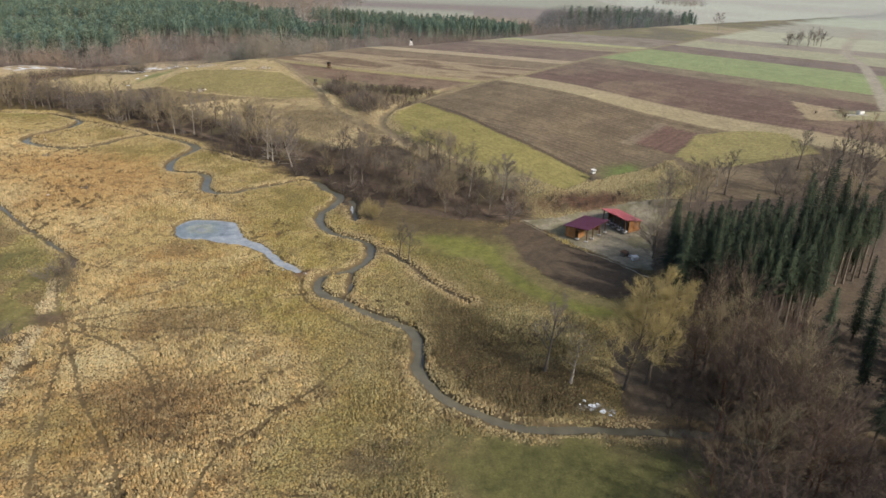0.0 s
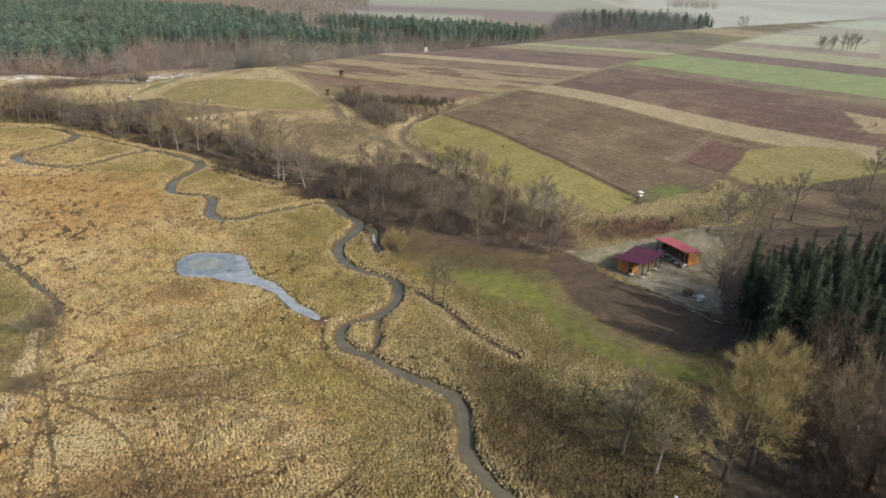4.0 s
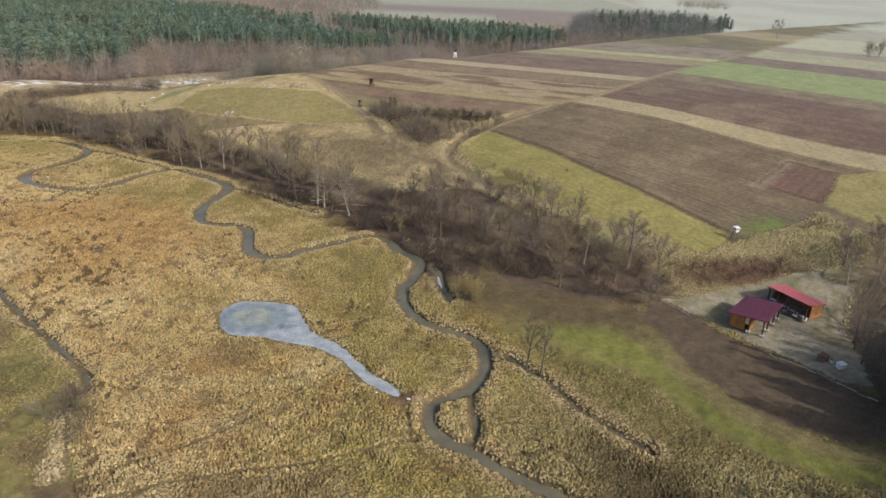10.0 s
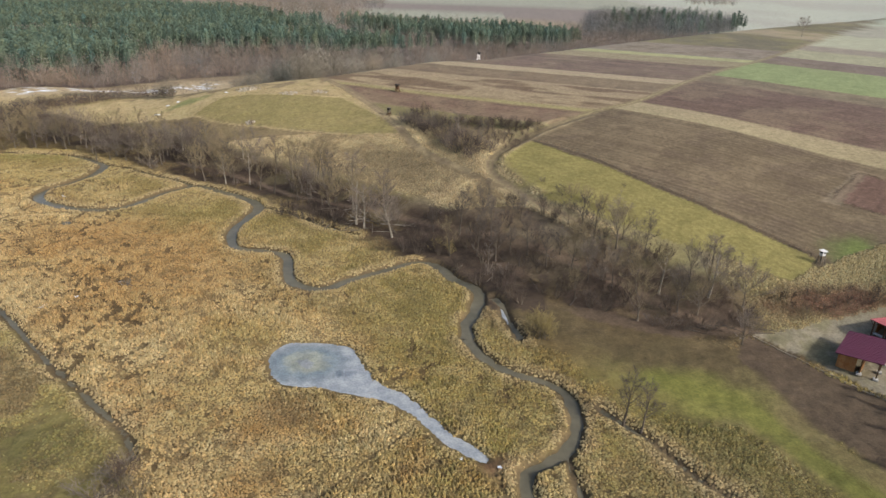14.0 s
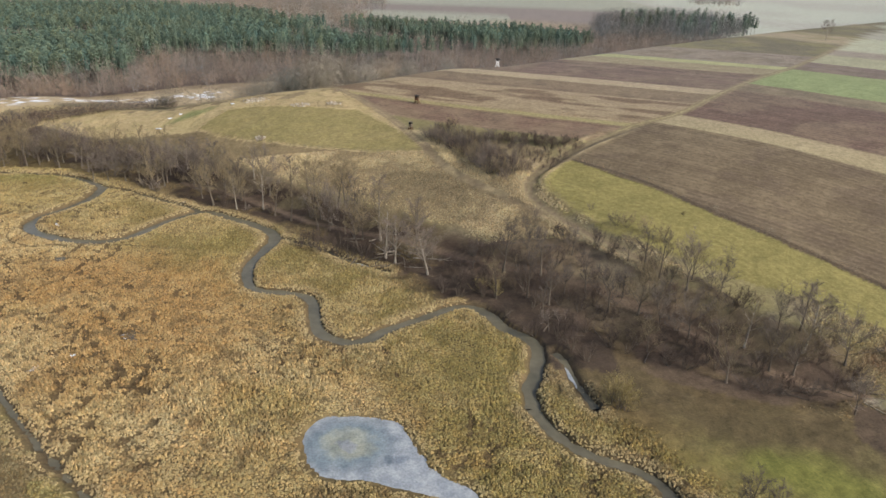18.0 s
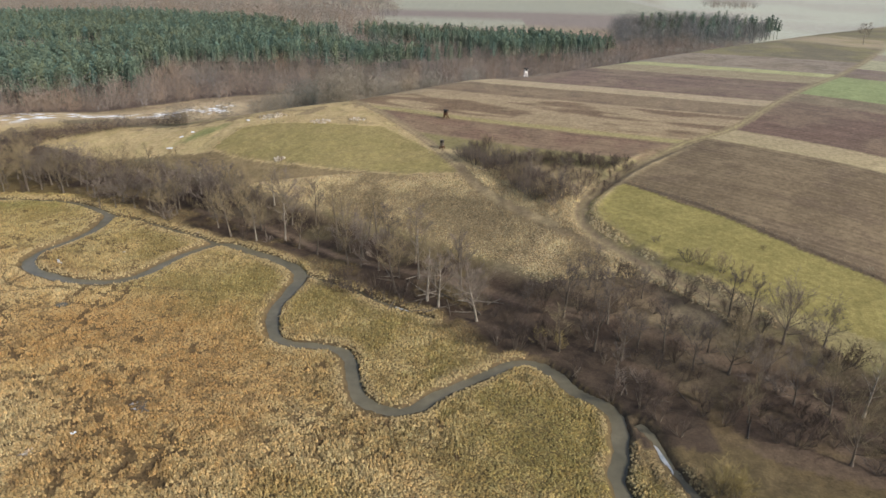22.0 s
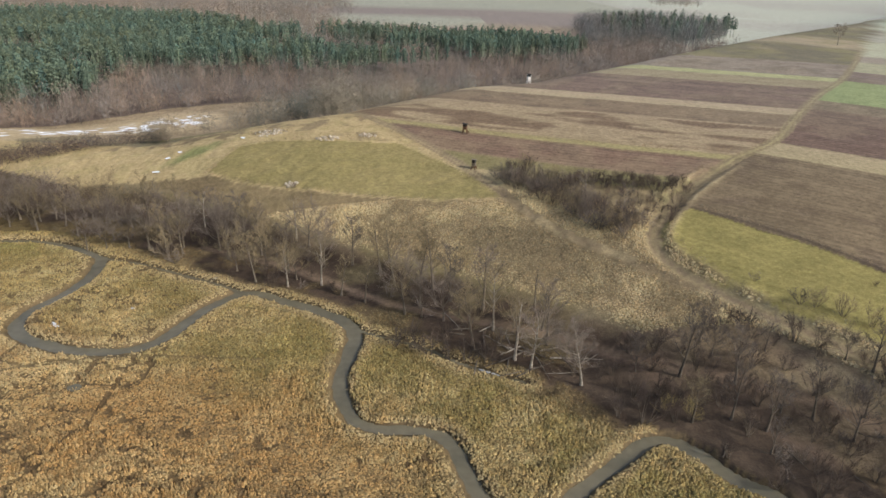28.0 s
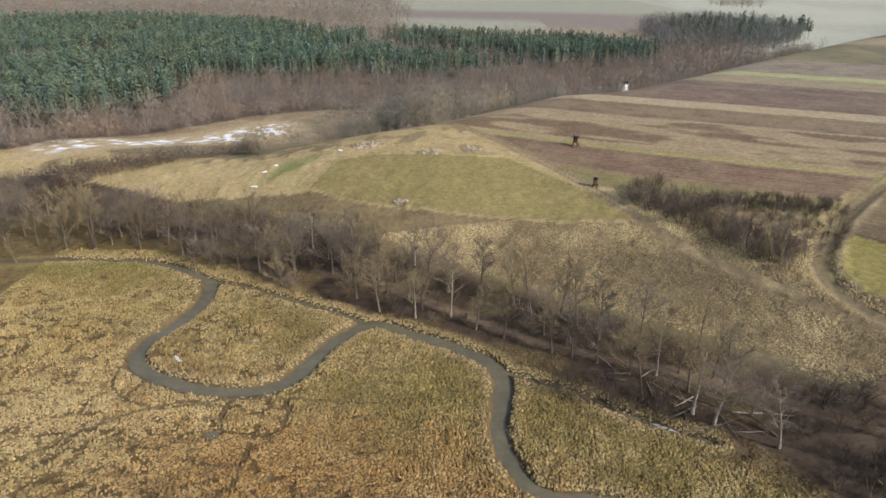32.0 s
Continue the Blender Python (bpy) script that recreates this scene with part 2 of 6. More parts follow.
n0 = fbm(gx, gy, 1.5, 33, 2)
n1, n2, n3 = fbm(gx, gy, 22, 41, 4), fbm(gx, gy, 7, 42, 4), fbm(gx, gy, 60, 43, 3)
lay(np.ones(gx.size), DUSK, 0.4, 0.0)
lay(ramp(0.4, 0.6, n3), TAN)
lay(ramp(0.5, 0.65, n1) * 0.6, PASTURE)
# the wet meadow
lay(meadow, STRAW, 1.0)
lay(meadow * ramp(0.48, 0.64, n1) * 0.3, OLIVE, 0.9)
lay(meadow * ramp(-54, -30, gx + 0.45 * (gy - 130) + 26 * (n1 - 0.5)) * ramp(0.3, 0.55, n2) * ramp(84, 98, gy) * 0.85, OLIVE, 0.8)
lay(meadow * ramp(0.5, 0.62, fbm(gx, gy, 3.2, 47, 3)) * 0.3, (0.33, 0.25, 0.1))
lay(meadow * ramp(0.52, 0.68, n2) * 0.55, REED, 1.0)
lay(meadow * ramp(0.55, 0.7, fbm(gx, gy, 5, 45, 4)) * 0.5, PALE)
for x, y, rx, ry, turn, k in [(-95, 160, 26, 16, 30, 0.8), (-105, 183, 20, 10, 20, 0.85), (-88, 178, 10, 8, 0, 0.7), (-120, 178, 18, 9, 10, 0.6), (-36, 67, 11, 8, 0, 0.7), (-54, 118, 6, 4, 0, 0.6)]:
    lay(blob(x, y, rx, ry, turn) * k * meadow, REED, 1.0)
for x, y, rx, ry, turn, k in [(-30, 150, 14, 16, 0, 0.75), (-22, 122, 10, 14, 20, 0.6), (-66, 140, 8, 6, 0, 0.4), (-91, 199, 9, 7, 0, 0.7), (-14, 88, 7, 12, 40, 0.6), (-30, 98, 6, 9, 60, 0.5),
                              (22, 60, 14, 9, 0, 0.9), (-78, 190, 8, 5, 30, 0.5), (-10, 66, 4, 12, -25, 0.6), (-44, 62, 8, 6, 0, 0.4)]:
    lay(blob(x, y, rx, ry, turn) * k * meadow, OLIVE, 0.7)
for x, y, rx, ry, turn, k in [(-48, 78, 6, 4.5, 20, 0.85), (-112, 152, 10, 8, 0, 0.6), (-60, 92, 10, 6, 0, 0.4), (-148, 188, 14, 8, 0, 0.5), (2, 112, 7, 9, 0, 0.6), (-10, 100, 5, 5, 0, 0.4)]:
    lay(blob(x, y, rx, ry, turn) * k * meadow, PALE, 1.0)
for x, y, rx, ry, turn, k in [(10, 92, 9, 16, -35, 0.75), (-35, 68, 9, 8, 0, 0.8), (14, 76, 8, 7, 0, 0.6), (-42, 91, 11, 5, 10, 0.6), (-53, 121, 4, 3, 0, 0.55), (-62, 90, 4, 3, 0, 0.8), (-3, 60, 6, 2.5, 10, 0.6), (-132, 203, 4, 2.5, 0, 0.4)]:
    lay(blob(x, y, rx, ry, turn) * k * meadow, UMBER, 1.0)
# brown deepened towards the poplars, partly to paint in tree shadow
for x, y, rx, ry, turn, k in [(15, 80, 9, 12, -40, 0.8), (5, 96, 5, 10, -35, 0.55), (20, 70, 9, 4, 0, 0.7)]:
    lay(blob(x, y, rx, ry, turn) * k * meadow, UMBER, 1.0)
# dark olive grass, with the wood's shadow painted into it
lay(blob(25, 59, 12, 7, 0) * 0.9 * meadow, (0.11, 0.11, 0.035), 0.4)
GREEN = (0.19, 0.172, 0.042)
lay(blob(4, 131, 15, 11, -35) * 0.9, GREEN, 0.3)
lay(blob(12, 116, 9, 6, -60) * 0.8, GREEN, 0.3)
left_bank = [tuple(p) for p in spline(LEFT_DITCH, 4)] + [(-62, 92), (-80, 60), (-200, 60), (-220, 170)]
lay(poly(left_bank), (0.29, 0.235, 0.08), 0.62)
lay(poly(left_bank) * ramp(0.42, 0.6, n2) * 0.75, (0.2, 0.175, 0.05), 0.4)
lay(poly(left_bank) * ramp(0.5, 0.62, fbm(gx, gy, 9, 48, 4)) * 0.7, (0.2, 0.14, 0.075), 0.7)
lay(blob(-84, 112, 8, 4, 0) * 0.6, (0.13, 0.125, 0.04))
lay(blob(-168, 241, 20, 5, 0) * 0.8, (0.2, 0.19, 0.05), 0.3)
# hollows darkened and tops paled: shading of the relief painted into the colour
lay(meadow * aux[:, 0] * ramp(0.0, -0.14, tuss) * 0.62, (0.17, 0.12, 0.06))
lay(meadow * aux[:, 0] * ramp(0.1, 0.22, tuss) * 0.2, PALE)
lay(blob(8, 104, 17, 27, -32) * 0.55 * meadow, (0.19, 0.165, 0.06), 0.8)
brookside = meadow * ramp(-48, -24, gd + 16 * (n1 - 0.5)) * ramp(0, -30, gx)
lay(brookside * (0.35 + 0.45 * ramp(0.4, 0.6, n2)), (0.225, 0.178, 0.062), 0.85)
south_east = meadow * ramp(-16, 4, gx - 0.12 * (gy - 100)) * ramp(142, 128, gy)
lay(south_east * 0.55, (0.2, 0.165, 0.06), 0.8)
lay(south_east * ramp(0.48, 0.62, fbm(gx, gy, 9, 46, 4)) * 0.6, (0.36, 0.28, 0.125), 0.95)
tint = tint * (1 - 0.13 * meadow[:, None])
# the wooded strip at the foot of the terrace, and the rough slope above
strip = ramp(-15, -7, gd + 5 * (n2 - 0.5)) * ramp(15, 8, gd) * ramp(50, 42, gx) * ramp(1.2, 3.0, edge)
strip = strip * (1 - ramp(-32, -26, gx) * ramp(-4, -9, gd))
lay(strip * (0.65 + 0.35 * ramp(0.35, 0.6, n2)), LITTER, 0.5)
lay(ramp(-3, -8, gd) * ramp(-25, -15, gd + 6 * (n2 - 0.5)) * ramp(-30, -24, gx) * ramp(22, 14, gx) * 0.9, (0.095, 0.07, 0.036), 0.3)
slope = ramp(11, 16, gd) * ramp(-14, -18, gx + 0.0 * gy) * ramp(75, 60, gd) * (gc < -8)
lay(slope, (0.32, 0.243, 0.128), 0.7)
lay(slope * ramp(0.45, 0.65, n2) * 0.75, (0.47, 0.37, 0.19), 0.85)
lay(slope * ramp(0.44, 0.58, n1) * 0.7, (0.17, 0.13, 0.07), 0.58)
lay(slope * (blob(-52, 232, 14, 8, -40) + blob(-36, 220, 10, 8, -40)) * 0.6, (0.16, 0.125, 0.07), 0.6)
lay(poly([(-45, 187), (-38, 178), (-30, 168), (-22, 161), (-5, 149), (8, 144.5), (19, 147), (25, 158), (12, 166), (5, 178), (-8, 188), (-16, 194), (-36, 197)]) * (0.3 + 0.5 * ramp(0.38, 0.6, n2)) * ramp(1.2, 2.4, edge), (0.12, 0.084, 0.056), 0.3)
lay(stripe(WOOD_PATH, 1.1) * 0.8, (0.19, 0.132, 0.085), 0.1)
lay(ramp(20, 28, gx + 10 * (n2 - 0.5)) * (gx < 70) * ramp(-3, 1, gd) * ramp(34, 30, gd), (0.3, 0.24, 0.11), 0.8)
# the hill with the pasture
HILL = [(-330, 315), (-200, 297), (-160, 277), (-124.5, 271.6), (-113, 264), (-102, 259), (-89, 254), (-64, 247), (-49, 245.6), (-55, 260), (-73, 292), (-92, 323), (-150, 301), (-215, 318), (-330, 358)]
hill = poly(HILL)
lay(hill * 1.0, (0.4, 0.305, 0.15), 0.35)
lay(hill * ramp(0.45, 0.65, n2) * 0.3, (0.31, 0.235, 0.11))
lay(hill * ramp(0.5, 0.64, fbm(gx, gy, 3.5, 68, 3)) * 0.3, (0.3, 0.26, 0.1))
PASTURE_POLY = [(-124.4, 273), (-119.1, 286.4), (-105.4, 287.5), (-74, 283), (-62, 268), (-56, 260), (-50.5, 247), (-64.6, 248.1), (-89, 255.1), (-102.2, 260.2), (-113.4, 265.1)]
lay(poly(PASTURE_POLY), (0.238, 0.195, 0.075), 0.1)
lay(poly(PASTURE_POLY) * ramp(0.45, 0.62, fbm(gx, gy, 8, 69, 4)) * 0.4, (0.26, 0.205, 0.085), 0.2)
lay(blob(-132, 287, 8, 3, 40) * 0.7, (0.13, 0.17, 0.05))
lay(hill * ramp(0.52, 0.66, fbm(gx, gy, 6, 66, 4)) * ramp(285, 291, gy + 0.12 * (gx + 90)) * 0.8, (0.2, 0.15, 0.085), 0.6)
# ploughland
fw = (0.9, -0.43)
fn = 0.43 * gx + 0.9 * gy + 2.0 * (n1 - 0.5)
west = (line_dist(gx, gy, FIELD_TRACK)[1] > 0) & (line_dist(gx, gy, EDGE_TRACK)[1] > 0) & (gd > 30) & (gc < 40)
for lo, hi, col, tu, pl in [(214, 223, (0.2, 0.17, 0.075), 0.3, 0), (223, 239, (0.185, 0.12, 0.08), 0, 1), (239, 243, (0.3, 0.25, 0.11), 0.2, 0), (243, 274, (0.31, 0.235, 0.135), 0.5, 0.3),
                            (274, 291, (0.21, 0.15, 0.09), 0, 1), (291, 301, (0.36, 0.28, 0.16), 0.3, 0), (301, 342, (0.185, 0.125, 0.09), 0, 1),
                            (342, 362, (0.28, 0.225, 0.12), 0.1, 0.5), (362, 372, (0.34, 0.34, 0.13), 0.1, 0), (372, 420, (0.25, 0.2, 0.14), 0, 0.6)]:
    lay(west * ramp(lo - 0.7, lo + 0.7, fn) * ramp(hi + 0.7, hi - 0.7, fn), col, tu, pl, fw)
lay(west * (fn > 245) * (fn < 272) * ramp(0.5, 0.62, fbm(gx * 0.25 - gy * 0.12, gy * 0.9 + gx * 0.43, 6, 51, 3)) * 0.8, (0.14, 0.09, 0.055))
ew = (0.74, -0.675)
en = 0.675 * gx + 0.74 * gy + 1.2 * (n1 - 0.5)
east = (line_dist(gx, gy, FIELD_TRACK)[1] < 0) & (gd > 12) & (gc < 60) & (gx > -24) & (gx < 900)
# the fields from 430 outwards are lightened: distance haze put into their colour
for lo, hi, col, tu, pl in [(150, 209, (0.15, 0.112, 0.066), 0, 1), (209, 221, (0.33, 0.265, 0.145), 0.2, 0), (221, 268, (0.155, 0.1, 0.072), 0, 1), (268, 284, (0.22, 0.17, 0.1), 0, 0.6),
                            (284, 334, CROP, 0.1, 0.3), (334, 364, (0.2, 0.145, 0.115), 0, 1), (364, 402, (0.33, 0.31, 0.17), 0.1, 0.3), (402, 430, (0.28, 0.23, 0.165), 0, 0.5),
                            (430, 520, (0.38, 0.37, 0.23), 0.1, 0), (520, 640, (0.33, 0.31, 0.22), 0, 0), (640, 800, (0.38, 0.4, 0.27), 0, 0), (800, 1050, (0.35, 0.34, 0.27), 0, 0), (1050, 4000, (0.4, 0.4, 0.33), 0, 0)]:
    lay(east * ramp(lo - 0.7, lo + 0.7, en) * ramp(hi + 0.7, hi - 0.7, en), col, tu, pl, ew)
lay((west | east) * (aux[:, 1] > 0.5) * ramp(0.46, 0.62, fbm(gx, gy, 16, 53, 4)) * 0.35, (0.24, 0.18, 0.105))
lay((west | east) * (aux[:, 1] > 0.5) * ramp(0.52, 0.66, fbm(gx, gy, 7, 54, 3)) * 0.3, (0.105, 0.075, 0.055))
lay(poly([(56.6, 196), (70, 210.5), (79, 201), (67.4, 184)]), REDSOIL, 0, 1, (0.675, 0.74))
lay(poly([(53.5, 194.5), (69.5, 211.6), (72, 209.5), (56.6, 192.4)]) * 0.7, (0.2, 0.155, 0.1))
lay(poly([(78.5, 200), (67.4, 183), (73, 172), (106, 178), (104, 196), (92, 201)]), (0.27, 0.225, 0.085), 0.5, 0)
lay(blob(56, 169, 11, 6, -30), (0.13, 0.16, 0.045), 0.4, 0)
YELLOW_FIELD = [(-20.4, 221), (-18.5, 229), (-10.3, 234), (2, 219), (16.1, 199.5), (41, 169), (34, 160), (26, 166), (9, 179), (-8, 194.6), (-16.5, 207)]
lay(poly(YELLOW_FIELD), (0.24, 0.203, 0.066), 0.25, 0.5, (0.62, -0.78))
lay(stripe([(-11, 235.5), (3, 220.5), (17, 200.5), (43, 168)], 0.5), (0.1, 0.075, 0.05), 0.6, 0)
lay(poly([(24, 152), (34, 162), (43, 167.5), (66, 180), (70, 166), (62, 155), (45, 153.5)]), (0.31, 0.25, 0.12), 1.0, 0)
lay(blob(38, 155.5, 11, 4, 8) * 0.95, (0.13, 0.07, 0.045), 0.6, 0)
lay(np.exp(-((track_d - 3.0) / 0.9) ** 2) * lowtrack * 0.8 * ramp(0.35, 0.55, n2), (0.38, 0.3, 0.165), 0.9, 0)
lay(stripe(FIELD_TRACK, 1.5) * ramp(-30, -26, gx) * 0.9, (0.3, 0.245, 0.115), 0.3, 0)
lay(stripe(FIELD_TRACK, 1.3) * lowtrack * 0.7, (0.2, 0.155, 0.09), 0.2, 0)
for off in (-0.9, 0.9):
    lay(stripe([(x + off * 0.75, y - off * 0.66) for x, y in FIELD_TRACK], 0.32, 0.3) * 0.65, (0.16, 0.115, 0.075), 0, 0)
lay(stripe([(51.5, 74), (51.6, 69), (52.1, 64.6), (53.3, 57), (56, 48)], 1.0), (0.05, 0.04, 0.03), 0.1, 0)
lay(stripe(EDGE_TRACK, 1.6) * 0.8, (0.28, 0.22, 0.12), 0.3, 0)
lay(stripe([(-50, 250), (-48.8, 247), (-43.9, 236.6), (-37, 226), (-29, 216), (-21, 206)], 1.5, 1.2) * 0.65 * ramp(0.3, 0.5, n2), (0.13, 0.095, 0.06), 0.4, 0)
for off in (-0.8, 0.8):
    lay(stripe([(x + off, y + 0.4 * off) for x, y in EDGE_TRACK[:6]], 0.3, 0.25) * 0.7, (0.14, 0.1, 0.07), 0, 0)
lay(stripe([(300, 520), (214, 378.8), (187.1, 309.4), (148.6, 224.1), (138, 200)], 2.2), (0.33, 0.28, 0.19), 0, 0)
lay(poly([(119.6, 232), (115.5, 208), (128, 205.5), (132, 219)]), (0.33, 0.25, 0.14), 0.8, 0)
lay(poly([(127.5, 218), (127, 208), (150, 205), (152, 217)]), (0.3, 0.265, 0.14), 0.4, 0)
lay(stripe([(127.5, 218.5), (140, 218.5), (152, 217.5)], 0.6, 0.4) + stripe([(127, 207.5), (140, 206), (150, 204.6)], 0.6, 0.4), (0.16, 0.135, 0.08), 0.5, 0)
lay(stripe([(130, 213.6), (136, 213.2)], 0.6, 0.3), (0.42, 0.4, 0.34), 0, 0)
# the yard with its sheds and the bare plot beside it
YARD = [(20.5, 147.4), (30, 149.4), (43.6, 152.8), (56.6, 155.2), (60.5, 152.6), (51, 139), (46.5, 120), (41.3, 121.8), (32.9, 131.2), (24, 143.4)]
lay(poly(YARD), (0.25, 0.215, 0.145), 0.05, 0)
lay(poly(YARD) * ramp(0.42, 0.6, n2) * 0.8, (0.19, 0.165, 0.085))
lay(poly(YARD) * ramp(0.5, 0.62, fbm(gx, gy, 3, 57, 3)) * 0.5, (0.33, 0.28, 0.2))
lay(stripe([(54.2, 154.6), (53, 152.4), (54.4, 150.6), (57.5, 150), (59, 150.8)], 0.35, 0.3), (0.08, 0.062, 0.04), 0.3, 0)
lay(blob(56.4, 152.2, 2.4, 1.3, 0), (0.17, 0.14, 0.07), 0.5, 0)
lay(poly([(15, 139), (20, 146.6), (33, 129.6), (45, 118), (46, 109), (36, 106), (26, 110), (19.5, 121.5)]) * 0.95, (0.098, 0.069, 0.045), 0.3, 0)
lay(poly([(46, 120), (52, 140), (62, 152), (110, 150), (140, 110), (110, 60), (42, 52), (30, 66), (31, 90), (42, 105)]) * 0.9, (0.1, 0.075, 0.055), 0.4, 0)
# the side valley and the woods beyond the crest
lay(ramp(14, 26, gc), (0.25, 0.19, 0.11), 0.5, 0)
lay(ramp(14, 26, gc) * ramp(0.45, 0.6, n2) * 0.7, (0.33, 0.25, 0.15))
# far ground paled and greyed to paint in haze
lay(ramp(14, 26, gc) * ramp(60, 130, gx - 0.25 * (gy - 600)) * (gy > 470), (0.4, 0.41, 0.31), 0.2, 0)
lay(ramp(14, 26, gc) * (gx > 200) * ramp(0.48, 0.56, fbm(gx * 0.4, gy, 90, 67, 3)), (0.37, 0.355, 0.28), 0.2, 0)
SNOW_BED = [(-212, 322), (-194, 332), (-180, 345), (-166, 357), (-158, 367)]
lay(ramp(18, 10, near_dist(wx, wy, spline(SNOW_BED, 4), 30)), (0.4, 0.31, 0.18), 0.4, 0)
lay(ramp(11, 6, near_dist(wx, wy, spline(SNOW_BED, 4), 20)) * ramp(0.53, 0.57, fbm(gx, gy, 2.6, 61, 3)) * ramp(0.4, 0.5, fbm(gx, gy, 9, 62, 3)), SNOW, 0.2, 0)
FOREST = [(-560, 330), (-330, 320), (-226, 318), (-206, 350), (-172, 388), (-140, 405), (-96, 408), (-50, 405), (0, 430), (70, 495), (150, 560), (130, 640), (60, 640), (-20, 640), (-110, 660), (-150, 760), (-330, 900), (-620, 900)]
lay(poly(FOREST), (0.15, 0.11, 0.085), 0.5, 0)
# pale grey-green again holds painted haze
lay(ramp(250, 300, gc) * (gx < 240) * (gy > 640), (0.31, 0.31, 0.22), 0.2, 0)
lay((gx < 240) * (gy > 800 + 40 * n1 - 0.2 * gx) * (gy < 1000), (0.23, 0.185, 0.155), 0.0, 0.3)
lay((gy > 655) & (gy < 740) & (gx > -150) & (gx < 170) & (n1 > 0.42), (0.33, 0.2, 0.14), 0.4, 0)
# snow, mud, trodden ways and painted tree shade
for x, y, rx, ry, turn in [(-122.6, 211, 1.1, 0.9, 0),
                            (-95, 157.9, 0.9, 0.5, 10), (-100.2, 151.5, 1.1, 0.6, 30), (-104, 147.6, 1.0, 0.4, 0), (26, 71.6, 2.6, 1.7, -30), (-110, 224.3, 1.6, 0.7, -20)]:
    lay(blob(x, y, rx, ry, turn, 0.25) * ramp(0.46, 0.56, fbm(gx, gy, 1.3, 63, 2)) * 0.8, SNOW, 0.1, 0)
RUT_A = [(-41.2, 48), (-45.9, 57.6), (-51.1, 68.9), (-55.7, 80.4), (-59.6, 88), (-64.9, 94.6), (-70, 104)]
RUT_B = [(-61, 88), (-53.3, 92), (-44.7, 95), (-35.4, 97.5), (-28, 101), (-22.5, 103)]
RUT_C = [(-24.5, 50), (-23, 60.3), (-18.9, 66.3), (-10.6, 80.9)]
RUT_D = [(-142, 208), (-141, 198), (-133, 193), (-127, 194), (-118, 195.5), (-108, 195), (-96, 194)]
RUT_E = [(-155, 170), (-142, 186), (-130, 194.5), (-124, 193)]
RUT_F = [(-62, 89), (-55, 88), (-46, 87), (-38, 89), (-30, 88)]
RUT_G = [(-27, 112), (-24.5, 108), (-23.5, 103), (-20, 98), (-14, 92.5), (-8, 88)]
RUT_H = [(-64, 91), (-57, 96), (-48, 103), (-40, 113), (-36, 118)]
RUT_I = [(-30, 48), (-36, 57), (-44, 66), (-50, 74), (-57, 84)]
RUT_J = [(-63, 88), (-54, 85), (-46, 81), (-39, 74), (-34, 66)]
RUTS = (RUT_A, RUT_B, RUT_C, RUT_D, RUT_E, RUT_F, RUT_G, RUT_H, RUT_I, RUT_J)
for rut, w in ((RUT_A, 0.3), (RUT_B, 0.2), (RUT_C, 0.15), (RUT_D, 0.35), (RUT_E, 0.5), (RUT_F, 0.2), (RUT_G, 0.2), (RUT_H, 0.15), (RUT_I, 0.15), (RUT_J, 0.15)):
    m = stripe(rut, w, 0.35)
    lay(m * 0.4, (0.22, 0.16, 0.075), 0.5, 0)
    gz = gz - 0.14 * m
# tree shadow painted over the meadow as very dark brown
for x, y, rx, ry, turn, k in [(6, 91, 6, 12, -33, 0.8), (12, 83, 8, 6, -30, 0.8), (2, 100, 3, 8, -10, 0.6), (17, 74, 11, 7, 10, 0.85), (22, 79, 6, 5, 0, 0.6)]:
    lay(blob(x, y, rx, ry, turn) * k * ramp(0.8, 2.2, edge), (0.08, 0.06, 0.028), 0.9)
lay(blob(21, 96, 9, 6, -35) * 0.7 * ramp(0.8, 2.2, edge), (0.34, 0.275, 0.12), 0.9)
lay(stripe([(1, 132), (10, 127), (14, 120), (18.2, 111.8), (23.2, 106), (29.4, 101.9), (37, 100)], 2.6, 1.6) * 0.9, (0.135, 0.135, 0.03), 0.25)
lay(stripe([(15, 134), (17, 124), (20.5, 115.5), (25.5, 109), (32, 105), (38, 103)], 2.2, 0.8) * 0.75, (0.15, 0.12, 0.05), 0.25)
lay(blob(7, 128, 8, 6, -20) * 0.8, (0.18, 0.175, 0.04), 0.25)
# second, darker coat of the wood's painted shadow on the grass
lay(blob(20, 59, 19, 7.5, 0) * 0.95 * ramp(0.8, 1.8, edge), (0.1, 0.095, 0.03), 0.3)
lay(blob(-4.7, 58.4, 5, 1.6, 8) * 0.8, (0.13, 0.1, 0.05), 0.6)
lay(blob(-24.3, 111.3, 2.4, 1.8, 0) * 0.85, (0.16, 0.085, 0.045), 0.3)
lay(stripe([(-57, 62), (-59.5, 74), (-63, 86)], 1.3) + stripe([(-65.5, 93), (-68, 100), (-70, 104)], 1.3), (0.42, 0.33, 0.18), 1.0)
lay(blob(-64, 90, 3.4, 2.4, 0) * 0.9, (0.11, 0.075, 0.045), 0.2)
lay(ramp(3.6, 1.2, edge) * ramp(0.35, 0.6, n2) * 0.7, (0.37, 0.27, 0.13), 1.0)
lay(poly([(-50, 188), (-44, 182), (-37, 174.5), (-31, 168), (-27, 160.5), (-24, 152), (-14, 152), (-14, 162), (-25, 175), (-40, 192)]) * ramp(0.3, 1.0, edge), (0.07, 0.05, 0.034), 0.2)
lay(ramp(0.95, 0.45, edge) * 0.85, (0.085, 0.06, 0.035), 0.3)
lay(ramp(0.4, 0.0, edge), MUD, 0)
lay(ramp(1.0, 0.4, pond_d) * 0.7, (0.1, 0.08, 0.04), 0.3)

